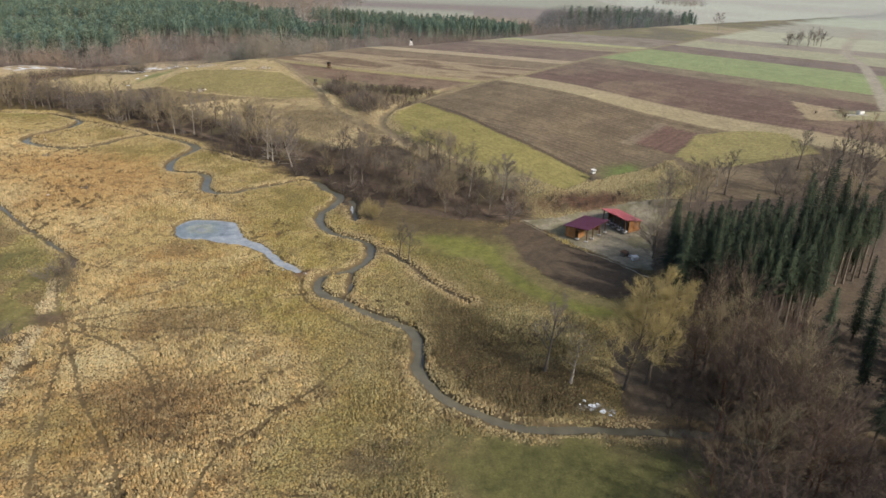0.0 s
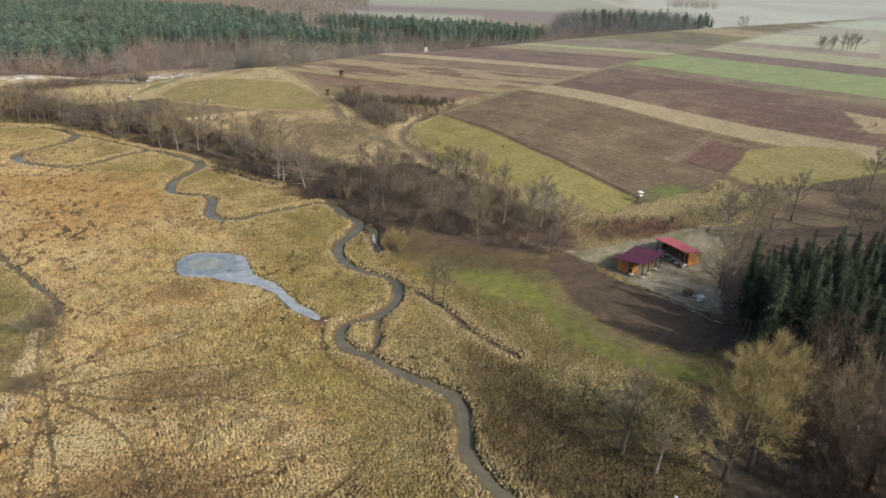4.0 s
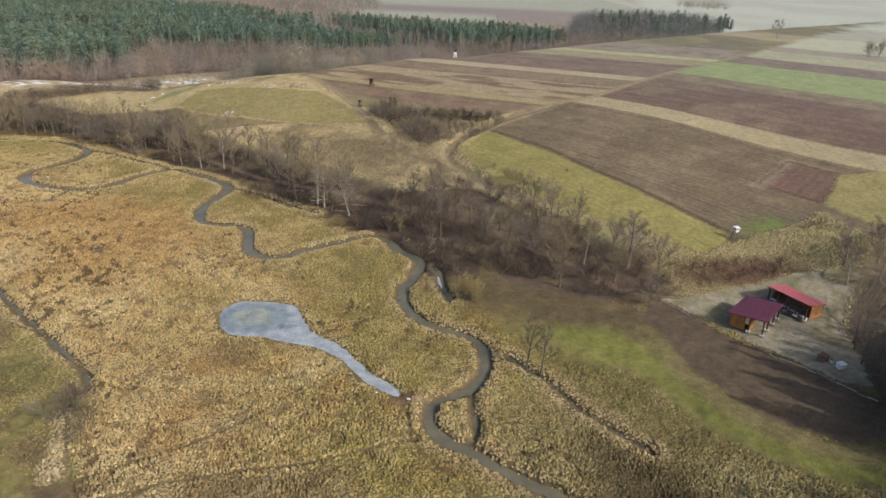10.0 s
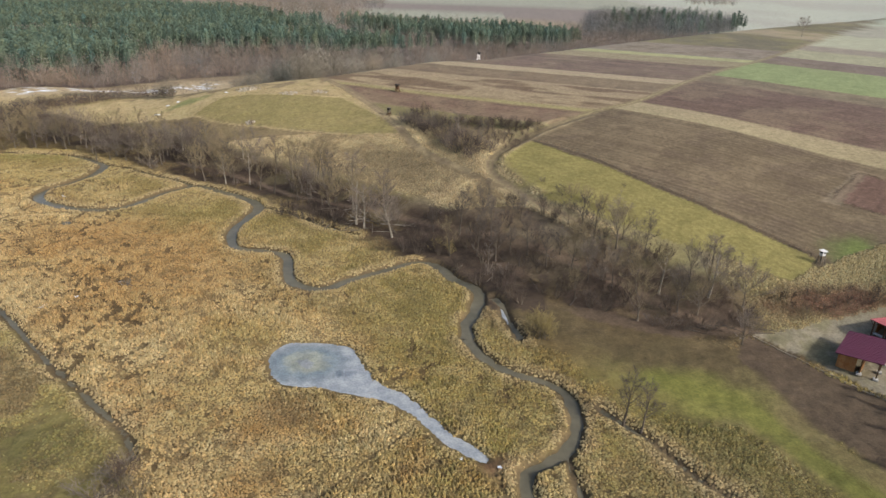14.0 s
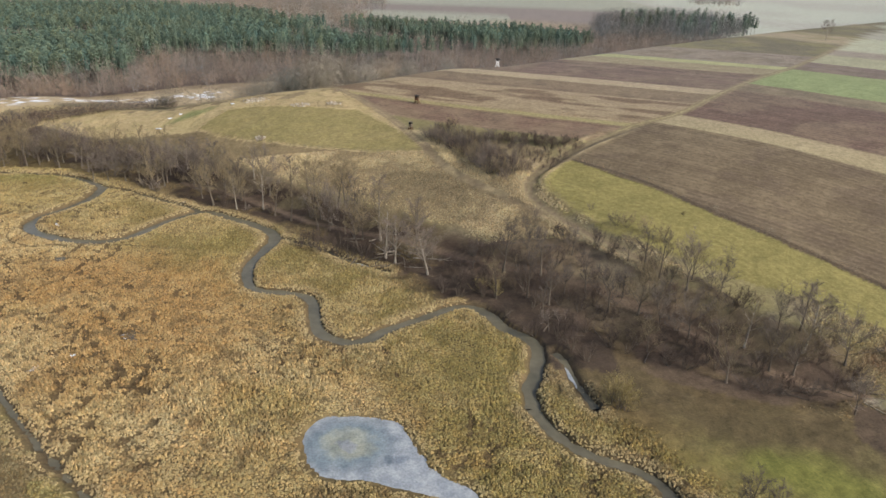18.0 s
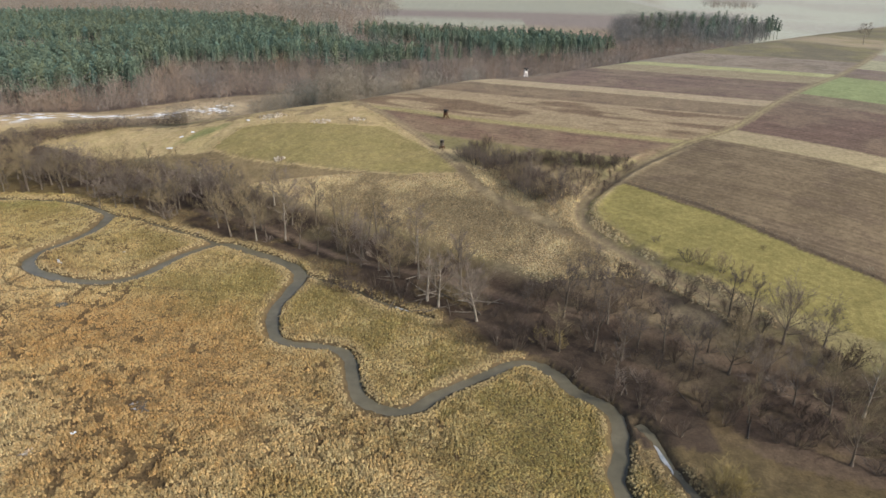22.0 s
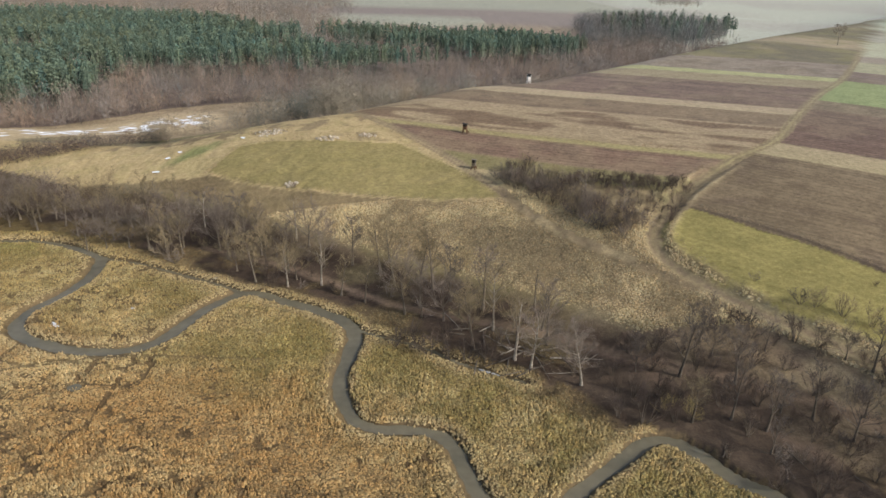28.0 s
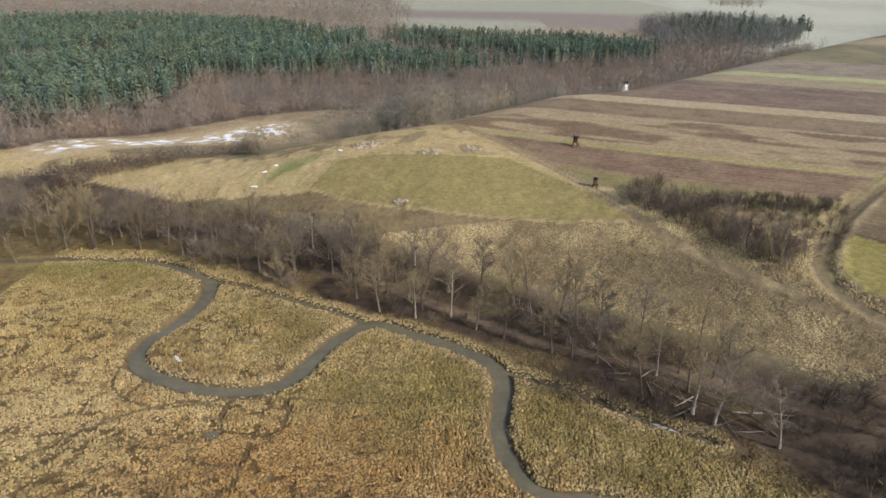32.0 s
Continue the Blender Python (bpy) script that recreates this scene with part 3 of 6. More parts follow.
# trodden creases between the reeds, deepest in the western reed bed
def creases(x, y):
    """Thin winding cracks, 1 on their line."""
    u, v = x + 2.6 * (fbm(x, y, 3, 91, 2) - 0.5), y + 2.6 * (fbm(x, y, 3, 92, 2) - 0.5)
    zone = ramp(-84, -108, x + 0.5 * (y - 165)) * ramp(236, 204, y) + 0.6 * ramp(0.5, 0.62, fbm(x, y, 24, 86, 3))
    wide = np.clip(zone, 0, 1) * ramp(0.3, 0.5, fbm(x, y, 9, 89, 2)) + 1e-3
    out = np.zeros(x.shape)
    for cell, k, seed in ((5.0, 0.2, 85), (3.1, 0.16, 88)):
        p, q, e = u / cell, v / cell, 0.05
        n = lattice(p, q, seed)
        steep = np.hypot(lattice(p + e, q, seed) - n, lattice(p, q + e, seed) - n) / e + 0.15
        out = np.maximum(out, ramp(1.0, 0.5, np.abs(n - 0.5) / steep * cell / (k * wide)))
    return out


crease_g = np.zeros(gx.size)
crease_g[near] = creases(gx[near], gy[near])
crease_g = crease_g * meadow * ramp(0.65, 0.85, aux[:, 0]) * ramp(1.0, 2.0, wet)
# crease floors coloured dark, painting in the shade of the cracks
lay(crease_g * 0.85, (0.08, 0.053, 0.028))
gz = gz - 0.25 * crease_g

# colour greyed uphill as painted haze; wet litter between tussocks, darkened as gap shade
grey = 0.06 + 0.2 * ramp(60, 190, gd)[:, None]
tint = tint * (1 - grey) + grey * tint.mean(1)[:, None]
tuss_tint = tint.copy()
# litter colour under the tussocks, darkened to paint the shade in their gaps
litter_shade = (np.clip(aux[:, 0] - 0.35, 0, 0.5) * 1.4 * ramp(50, 40, gd) * (gc < 0))[:, None]
tint = tint * (1 - litter_shade) + np.array((0.095, 0.066, 0.032)) * litter_shade

# ---- materials ----
def material(name, colour=(0.5, 0.5, 0.5), rough=0.8, metal=0.0, grain=8.0, spread=0.25, bump=0.2, second=None, coarse=1.2, vary=0.0, spec=0.3, tinted=False):
    """A surface with grain and stains at two scales, at real-world size."""
    m = bpy.data.materials.new(name)
    m.use_nodes = True
    nt = m.node_tree
    b = nt.nodes["Principled BSDF"]
    b.inputs["Roughness"].default_value, b.inputs["Metallic"].default_value = rough, metal
    b.inputs["Specular IOR Level"].default_value = spec
    co = nt.nodes.new("ShaderNodeTexCoord")
    fine, big = nt.nodes.new("ShaderNodeTexNoise"), nt.nodes.new("ShaderNodeTexNoise")
    fine.inputs["Scale"].default_value, fine.inputs["Detail"].default_value = grain, 4
    big.inputs["Scale"].default_value, big.inputs["Detail"].default_value = coarse, 3
    for n in (fine, big):
        nt.links.new(co.outputs["Object"], n.inputs["Vector"])
    mix = nt.nodes.new("ShaderNodeMix")
    mix.data_type = "RGBA"
    mix.inputs[6].default_value = (*colour, 1)
    mix.inputs[7].default_value = (*(second or tuple(c * 0.55 for c in colour)), 1)
    rmp = nt.nodes.new("ShaderNodeMapRange")
    rmp.inputs[1].default_value, rmp.inputs[2].default_value = 0.38, 0.68
    nt.links.new(big.outputs["Fac"], rmp.inputs[0])
    nt.links.new(rmp.outputs[0], mix.inputs[0])
    val = nt.nodes.new("ShaderNodeMath")
    val.operation = "MULTIPLY_ADD"
    val.inputs[1].default_value, val.inputs[2].default_value = 2 * spread, 1 - spread
    nt.links.new(fine.outputs["Fac"], val.inputs[0])
    hsv = nt.nodes.new("ShaderNodeHueSaturation")
    nt.links.new(mix.outputs[2], hsv.inputs["Color"])
    last = val
    if vary:
        info, add = nt.nodes.new("ShaderNodeObjectInfo"), nt.nodes.new("ShaderNodeMath")
        add.operation = "MULTIPLY_ADD"
        add.inputs[1].default_value, add.inputs[2].default_value = 2 * vary, 1 - vary
        nt.links.new(info.outputs["Random"], add.inputs[0])
        last = nt.nodes.new("ShaderNodeMath")
        last.operation = "MULTIPLY"
        nt.links.new(val.outputs[0], last.inputs[0])
        nt.links.new(add.outputs[0], last.inputs[1])
    nt.links.new(last.outputs[0], hsv.inputs["Value"])
    out = hsv.outputs[0]
    if tinted:
        own, mul = nt.nodes.new("ShaderNodeAttribute"), nt.nodes.new("ShaderNodeMix")
        own.attribute_name = "tint"
        mul.data_type, mul.blend_type = "RGBA", "MULTIPLY"
        mul.inputs[0].default_value = 1.0
        nt.links.new(out, mul.inputs[6])
        nt.links.new(own.outputs["Color"], mul.inputs[7])
        out = mul.outputs[2]
    nt.links.new(out, b.inputs["Base Color"])
    if bump:
        bp = nt.nodes.new("ShaderNodeBump")
        bp.inputs["Strength"].default_value, bp.inputs["Distance"].default_value = bump, 0.05
        nt.links.new(fine.outputs["Fac"], bp.inputs["Height"])
        nt.links.new(bp.outputs[0], b.inputs["Normal"])
    return m


def ground_material(name, blades=False):
    """Vegetation and soil: the cover's own colour, broken up by tufts, grain and furrows."""
    m = bpy.data.materials.new(name)
    m.use_nodes = True
    nt = m.node_tree
    N, L = nt.nodes, nt.links
    b = N["Principled BSDF"]
    b.inputs["Roughness"].default_value, b.inputs["Specular IOR Level"].default_value = 0.95, 0.15
    tin = N.new("ShaderNodeAttribute")
    tin.attribute_name = "tint"
    if blades:
        rnd = N.new("ShaderNodeNewGeometry")
        v = N.new("ShaderNodeMath")
        v.operation = "MULTIPLY_ADD"
        v.inputs[1].default_value, v.inputs[2].default_value = 0.2, 0.92
        L.new(rnd.outputs["Random Per Island"], v.inputs[0])
        h = N.new("ShaderNodeHueSaturation")
        L.new(tin.outputs["Color"], h.inputs["Color"])
        L.new(v.outputs[0], h.inputs["Value"])
        co, st = N.new("ShaderNodeTexCoord"), N.new("ShaderNodeTexNoise")
        st.inputs["Scale"].default_value, st.inputs["Detail"].default_value, st.inputs["Roughness"].default_value = 5.5, 4, 0.75
        L.new(co.outputs["Object"], st.inputs["Vector"])
        mul = N.new("ShaderNodeMath")
        mul.operation = "MULTIPLY_ADD"
        mul.inputs[1].default_value, mul.inputs[2].default_value = 2.3, -0.12
        L.new(st.outputs["Fac"], mul.inputs[0])
        h2 = N.new("ShaderNodeHueSaturation")
        L.new(h.outputs[0], h2.inputs["Color"])
        L.new(mul.outputs[0], h2.inputs["Value"])
        bp = N.new("ShaderNodeBump")
        bp.inputs["Strength"].default_value, bp.inputs["Distance"].default_value = 0.9, 0.3
        L.new(st.outputs["Fac"], bp.inputs["Height"])
        L.new(bp.outputs[0], b.inputs["Normal"])
        L.new(h2.outputs[0], b.inputs["Base Color"])
        return m
    ax = N.new("ShaderNodeAttribute")
    ax.attribute_name = "aux"
    ac = N.new("ShaderNodeAttribute")
    ac.attribute_name = "across"
    sep = N.new("ShaderNodeSeparateColor")
    L.new(ax.outputs["Color"], sep.inputs[0])
    co = N.new("ShaderNodeTexCoord")
    tex = []
    for scale, detail in ((0.9, 5), (3.2, 4), (0.16, 4)):
        n = N.new("ShaderNodeTexNoise")
        n.inputs["Scale"].default_value, n.inputs["Detail"].default_value, n.inputs["Roughness"].default_value = scale, detail, 0.6
        L.new(co.outputs["Object"], n.inputs["Vector"])
        tex.append(n)

    def math_node(op, a, c, d=None):
        n = N.new("ShaderNodeMath")
        n.operation = op
        for i, v in enumerate((a, c, d)):
            if v is None:
                continue
            if isinstance(v, (int, float)):
                n.inputs[i].default_value = v
            else:
                L.new(v, n.inputs[i])
        return n.outputs[0]
    tus, plo = sep.outputs[0], sep.outputs[1]
    # brightness: patches, tufts, grain
    v1 = math_node("MULTIPLY_ADD", tex[0].outputs["Fac"], 1.1, 0.45)
    v2 = math_node("MULTIPLY_ADD", tex[1].outputs["Fac"], 1.0, 0.5)
    v3 = math_node("MULTIPLY_ADD", tex[2].outputs["Fac"], 0.6, 0.7)
    val = math_node("MULTIPLY", math_node("MULTIPLY", v1, v2), v3)
    wave = math_node("SINE", math_node("MULTIPLY_ADD", ac.outputs["Fac"], 2 * math.pi / 1.9, math_node("MULTIPLY", tex[0].outputs["Fac"], 2.0)), 0)
    fur = math_node("MULTIPLY", math_node("MULTIPLY", wave, plo), math_node("MULTIPLY", tex[2].outputs["Fac"], 2.0))
    val = math_node("MULTIPLY", val, math_node("MULTIPLY_ADD", fur, 0.05, 1.0))
    for scale, amount in ((0.22, 0.32), (0.9, 0.26)):
        drill = N.new("ShaderNodeTexNoise")
        drill.noise_dimensions = "1D"
        drill.inputs["Scale"].default_value, drill.inputs["Detail"].default_value = scale, 2
        L.new(ac.outputs["Fac"], drill.inputs["W"])
        lines = math_node("MULTIPLY", math_node("SUBTRACT", drill.outputs["Fac"], 0.5), plo)
        val = math_node("MULTIPLY", val, math_node("MULTIPLY_ADD", lines, amount, 1.0))
    h = N.new("ShaderNodeHueSaturation")
    L.new(tin.outputs["Color"], h.inputs["Color"])
    L.new(val, h.inputs["Value"])
    L.new(h.outputs[0], b.inputs["Base Color"])
    hgt = math_node("MULTIPLY_ADD", math_node("ADD", tex[0].outputs["Fac"], math_node("MULTIPLY", tex[1].outputs["Fac"], 0.5)), math_node("MULTIPLY_ADD", tus, 0.8, 0.2), math_node("MULTIPLY", fur, 0.05))
    bp = N.new("ShaderNodeBump")
    bp.inputs["Strength"].default_value, bp.inputs["Distance"].default_value = 0.8, 0.5
    L.new(hgt, bp.inputs["Height"])
    L.new(bp.outputs[0], b.inputs["Normal"])
    return m


def ice_material():
    """Grey lake ice: cloudy, with dark clear patches and a stained middle."""
    m = material("pond_ice", (1.0, 1.0, 1.0), 0.42, 0, 3.4, 0.5, 0.05, (0.66, 0.7, 0.74), 0.5, spec=0.25)
    nt = m.node_tree
    N, L = nt.nodes, nt.links
    b = N["Principled BSDF"]
    last = b.inputs["Base Color"].links[0].from_socket
    co, wob = N.new("ShaderNodeTexCoord"), N.new("ShaderNodeTexNoise")
    wob.inputs["Scale"].default_value, wob.inputs["Detail"].default_value = 0.45, 6
    L.new(co.outputs["Object"], wob.inputs["Vector"])

    def rings(middle, wide, unrest, stops):
        """Colours by the distance from a point, along an uneven outline."""
        mp, ln, ad, rp = N.new("ShaderNodeVectorMath"), N.new("ShaderNodeVectorMath"), N.new("ShaderNodeMath"), N.new("ShaderNodeValToRGB")
        sc = N.new("ShaderNodeVectorMath")
        mp.operation, sc.operation, ln.operation, ad.operation = "SUBTRACT", "MULTIPLY", "LENGTH", "MULTIPLY_ADD"
        mp.inputs[1].default_value = middle
        sc.inputs[1].default_value = (1 / wide[0], 1 / wide[1], 0)
        ad.inputs[1].default_value = unrest
        L.new(co.outputs["Object"], mp.inputs[0])
        L.new(mp.outputs[0], sc.inputs[0])
        L.new(sc.outputs[0], ln.inputs[0])
        L.new(wob.outputs["Fac"], ad.inputs[0])
        L.new(ln.outputs["Value"], ad.inputs[2])
        for k, (pos, col) in enumerate(stops):
            e = rp.color_ramp.elements[k] if k < 2 else rp.color_ramp.elements.new(pos)
            e.position, e.color = pos, (*col, 1)
        L.new(ad.outputs[0], rp.inputs[0])
        return rp.outputs[0]
    for col in (rings((-53.9, 133.6, 0.1), (9.4, 8.2), 0.5, [(0.25, (0.24, 0.25, 0.27)), (0.36, (0.27, 0.28, 0.28)), (0.44, (0.32, 0.32, 0.25)), (0.56, (0.3, 0.31, 0.265)), (0.68, (0.22, 0.26, 0.275)), (0.88, (0.25, 0.275, 0.29)), (1.0, (0.36, 0.375, 0.385))]),
                rings((-47.6, 131.2, 0.1), (5.2, 2.6), 1.3, [(0.55, (0.42, 0.46, 0.5)), (0.85, (0.66, 0.7, 0.75)), (1.1, (1.0, 1.0, 1.0))])):
        mx = N.new("ShaderNodeMix")
        mx.data_type, mx.blend_type = "RGBA", "MULTIPLY"
        mx.inputs[0].default_value = 1.0
        L.new(last, mx.inputs[6])
        L.new(col, mx.inputs[7])
        last = mx.outputs[2]
    L.new(last, b.inputs["Base Color"])
    return m


M_GROUND = ground_material("ground_cover")
M_BLADES = ground_material("dry_blades", True)
M_WATER = material("stream_water", (0.15, 0.132, 0.088), 0.18, 0, 0.7, 0.25, 0.05, (0.11, 0.1, 0.068), 0.15, spec=0.2)
M_ICE = ice_material()
M_BARK = material("bark_grey", (0.16, 0.13, 0.097), 0.9, 0, 6, 0.3, 0.5, (0.1, 0.082, 0.062), 1.0, 0.25)
M_BARK_DARK = material("bark_dark", (0.1, 0.08, 0.058), 0.9, 0, 6, 0.3, 0.5, (0.06, 0.048, 0.036), 1.0, 0.2)
M_BARK_PALE = material("bark_pale", (0.34, 0.3, 0.24), 0.85, 0, 5, 0.3, 0.3, (0.16, 0.13, 0.1), 1.6, 0.2)
M_TWIG = material("twigs_brown", (0.2, 0.163, 0.132), 0.9, 0, 3, 0.2, 0, None, 0.4, 0.3)
M_TWIG_OLIVE = material("twigs_olive", (0.26, 0.205, 0.12), 0.9, 0, 3, 0.2, 0, (0.18, 0.142, 0.085), 0.4, 0.25)
M_TWIG_YELLOW = material("twigs_yellow", (0.33, 0.262, 0.11), 0.9, 0, 3, 0.2, 0, (0.24, 0.19, 0.085), 0.4, 0.15)
M_TWIG_RED = material("twigs_reddish", (0.13, 0.093, 0.069), 0.9, 0, 3, 0.2, 0, None, 0.4, 0.3)
M_TWIG_DARK = material("twigs_dark", (0.1, 0.075, 0.06), 0.9, 0, 3, 0.2, 0, None, 0.4, 0.3)
M_NEEDLE = material("spruce_needles", (0.048, 0.06, 0.032), 0.75, 0, 2, 0.35, 0, (0.03, 0.042, 0.025), 0.5, 0.4, spec=0.15)
# far needles and twigs are paler and cooler, with haze mixed into the colour
M_PINE = material("pine_needles", (0.1, 0.13, 0.088), 0.8, 0, 0.9, 0.3, 0, (0.075, 0.105, 0.08), 0.14, spec=0.15, tinted=True)
M_FARTWIG = material("far_twigs", (0.24, 0.2, 0.165), 0.9, 0, 0.5, 0.25, 0, (0.19, 0.158, 0.132), 0.13, tinted=True)
M_GREYTWIG = material("grey_willow_twigs", (0.25, 0.222, 0.17), 0.9, 0, 0.8, 0.35, 0, (0.18, 0.16, 0.125), 0.2, tinted=True)
M_HEDGETWIG = material("hedge_twigs", (0.14, 0.11, 0.09), 0.9, 0, 0.8, 0.3, 0, (0.1, 0.078, 0.065), 0.2, tinted=True)
# twigs greyed to carry the haze over the far copse
M_HAZETWIG = material("haze_greyed_twigs", (0.17, 0.165, 0.155), 0.9, 0, 0.5, 0.3, 0, (0.11, 0.11, 0.105), 0.1, tinted=True)
M_BRUSH = material("bramble_stems", (0.3, 0.235, 0.14), 0.9, 0, 0.8, 0.3, 0, (0.2, 0.155, 0.095), 0.3, tinted=True)
# one red sheet in two colours: sunlit here, the next darkened for its angle
M_ROOF = material("red_sheet_metal", (0.4, 0.1, 0.105), 0.45, 0.0, 3, 0.15, 0.05, (0.3, 0.065, 0.075), 0.6, spec=0.5)
M_ROOF_SHADED = material("shaded_red_sheet_metal", (0.13, 0.03, 0.055), 0.45, 0.0, 3, 0.12, 0.05, (0.105, 0.026, 0.045), 0.6, spec=0.5)
M_BOARD = material("orange_stained_boards", (0.4, 0.21, 0.085), 0.65, 0, 10, 0.25, 0.2, (0.33, 0.14, 0.045), 1.5, 0.15)
M_POST = material("dark_wood_post", (0.14, 0.075, 0.04), 0.8, 0, 9, 0.25, 0.3)
M_CONCRETE = material("pale_concrete", (0.5, 0.48, 0.44), 0.9, 0, 12, 0.2, 0.3, (0.36, 0.34, 0.3), 1.5, 0.1)
M_KERB = material("earthy_kerb", (0.36, 0.31, 0.22), 0.95, 0, 9, 0.3, 0.4, (0.22, 0.175, 0.11), 1.2, 0.25)
M_GREYWOOD = material("weathered_wood", (0.2, 0.165, 0.125), 0.9, 0, 10, 0.3, 0.3, None, 1.4, 0.2)
M_WHITE = material("white_paint", (0.74, 0.73, 0.7), 0.6, 0, 8, 0.12, 0.1, (0.6, 0.58, 0.55), 1.5)
M_DARK = material("near_black", (0.03, 0.027, 0.024), 0.9)
M_STONE = material("field_stones", (0.46, 0.41, 0.33), 0.9, 0, 6, 0.3, 0.4, (0.3, 0.25, 0.17), 1.0, 0.25)
M_SNOW = material("old_snow", (0.8, 0.82, 0.85), 0.6, 0, 4, 0.12, 0.4, (0.62, 0.64, 0.66), 0.8)


# ---- mesh helpers ----
def mesh_of(name, verts, faces, mat=None, smooth=False):
    me = bpy.data.meshes.new(name)
    verts = np.asarray(verts, np.float32)
    faces = np.asarray(faces, np.int32)
    k = faces.shape[1]
    me.vertices.add(len(verts))
    me.vertices.foreach_set("co", verts.ravel())
    me.loops.add(faces.size)
    me.loops.foreach_set("vertex_index", faces.ravel())
    me.polygons.add(len(faces))
    me.polygons.foreach_set("loop_start", np.arange(0, faces.size, k, dtype=np.int32))
    me.polygons.foreach_set("use_smooth", np.full(len(faces), smooth))
    if mat:
        me.materials.append(mat)
    me.update(calc_edges=True)
    return me


def part(name, bm, mat, parent, label=""):
    """Link a bmesh as one mesh object under a thing or a part."""
    me = bpy.data.meshes.new(name)
    bm.to_mesh(me)
    bm.free()
    me.materials.append(mat)
    ob = new(name, me)
    ob.parent = parent
    return tagged(ob, label)


def box(bm, size, at=(0, 0, 0), turn=0.0, tilt=(0, 0), bevel=0.0):
    m = pose(*at, tilt[0], tilt[1], turn) @ Matrix.Diagonal((*size, 1))
    r = bmesh.ops.create_cube(bm, size=1, matrix=m)
    if bevel:
        es = list({e for v in r["verts"] for e in v.link_edges})
        bmesh.ops.bevel(bm, geom=es, offset=bevel, segments=1, affect="EDGES")
    return r["verts"]


def beam(bm, a, b, r0, r1=None, sides=6):
    """A round tapered bar from a to b."""
    a, b = Vector(a), Vector(b)
    d = b - a
    m = Matrix.Translation((a + b) / 2) @ d.to_track_quat("Z", "Y").to_matrix().to_4x4()
    bmesh.ops.create_cone(bm, cap_ends=True, segments=sides, radius1=r0, radius2=r0 if r1 is None else r1, depth=d.length, matrix=m)


# ---- ground, water, ice ----
nx, ny = GX.size, GY.size
i = np.arange(nx * ny).reshape(ny, nx)
quads = np.stack([i[:-1, :-1], i[:-1, 1:], i[1:, 1:], i[1:, :-1]], -1).reshape(-1, 4)
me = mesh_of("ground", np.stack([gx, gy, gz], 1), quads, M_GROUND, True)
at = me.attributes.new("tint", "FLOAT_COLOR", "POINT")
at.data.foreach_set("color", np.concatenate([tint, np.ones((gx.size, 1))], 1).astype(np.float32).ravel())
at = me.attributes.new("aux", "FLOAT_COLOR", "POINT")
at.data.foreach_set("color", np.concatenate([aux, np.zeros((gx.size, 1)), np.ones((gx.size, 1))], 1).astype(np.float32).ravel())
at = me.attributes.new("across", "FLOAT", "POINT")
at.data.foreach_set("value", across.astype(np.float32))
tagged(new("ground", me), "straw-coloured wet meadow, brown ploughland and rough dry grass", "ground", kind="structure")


def height_at(x, y):
    """The height of the finished ground."""
    a, b = np.clip(np.searchsorted(GX, x) - 1, 0, nx - 2), np.clip(np.searchsorted(GY, y) - 1, 0, ny - 2)
    u, v = (x - GX[a]) / (GX[a + 1] - GX[a]), (y - GY[b]) / (GY[b + 1] - GY[b])
    z = gz.reshape(ny, nx)
    return (z[b, a] * (1 - u) + z[b, a + 1] * u) * (1 - v) + (z[b + 1, a] * (1 - u) + z[b + 1, a + 1] * u) * v


def ribbon(name, line, w, z, mat, label, category):
    t = np.gradient(line, axis=0)
    t /= np.linalg.norm(t, axis=1)[:, None] + 1e-9
    n = np.stack([-t[:, 1], t[:, 0]], 1)
    v = np.concatenate([np.c_[line + n * w, np.full(len(line), z)], np.c_[line - n * w, np.full(len(line), z)]])
    k = len(line)
    f = [(j, j + 1, k + j + 1, k + j) for j in range(k - 1)]
    return tagged(new(name, mesh_of(name, v, [q[::-1] for q in f], mat, True)), label, category, kind="structure")


for j, ((line, w, dep), (name, label)) in enumerate(zip(CHANNEL_LINES, [
        ("stream_water", "grey-green slow water of a meandering brook"), ("stream_water", "grey-green slow water of a meandering brook"), ("stream_water", "grey-green slow water of a meandering brook"),
        ("stream_water", "grey-green slow water of a meandering brook"), ("stream_arm_water", "narrow brook arm round a grassy islet"), ("ditch_water", "dark still water in a cut ditch"),
        ("ditch_water", "dark still water in an old ditch under trees"), ("ditch_water", "dark water in a straight drainage ditch"), ("pool_water", "pale half-frozen side pool"), ("ditch_water", "muddy water in a shallow ditch")])):
    ribbon(name, line, w + 0.9, -0.005 * j, M_WATER, label, "water")


def ice_sheet(name, line, z, label):
    v = np.c_[line, np.full(len(line), z)]
    bm = bmesh.new()
    vs = [bm.verts.new(p) for p in v]
    bm.faces.new(vs)
    bmesh.ops.triangulate(bm, faces=bm.faces[:])
    bmesh.ops.recalc_face_normals(bm, faces=bm.faces[:])
    ext = bmesh.ops.extrude_face_region(bm, geom=bm.faces[:])
    for q in ext["geom"]:
        if isinstance(q, bmesh.types.BMVert):
            q.co.z -= 0.12
    me = bpy.data.meshes.new(name)
    bm.to_mesh(me)
    bm.free()
    me.materials.append(M_ICE)
    return tagged(new(name, me), label, "ice", kind="structure")


pond_way = np.roll(POND_LINE, -1, 0) - np.roll(POND_LINE, 1, 0)
pond_way /= np.linalg.norm(pond_way, axis=1)[:, None]
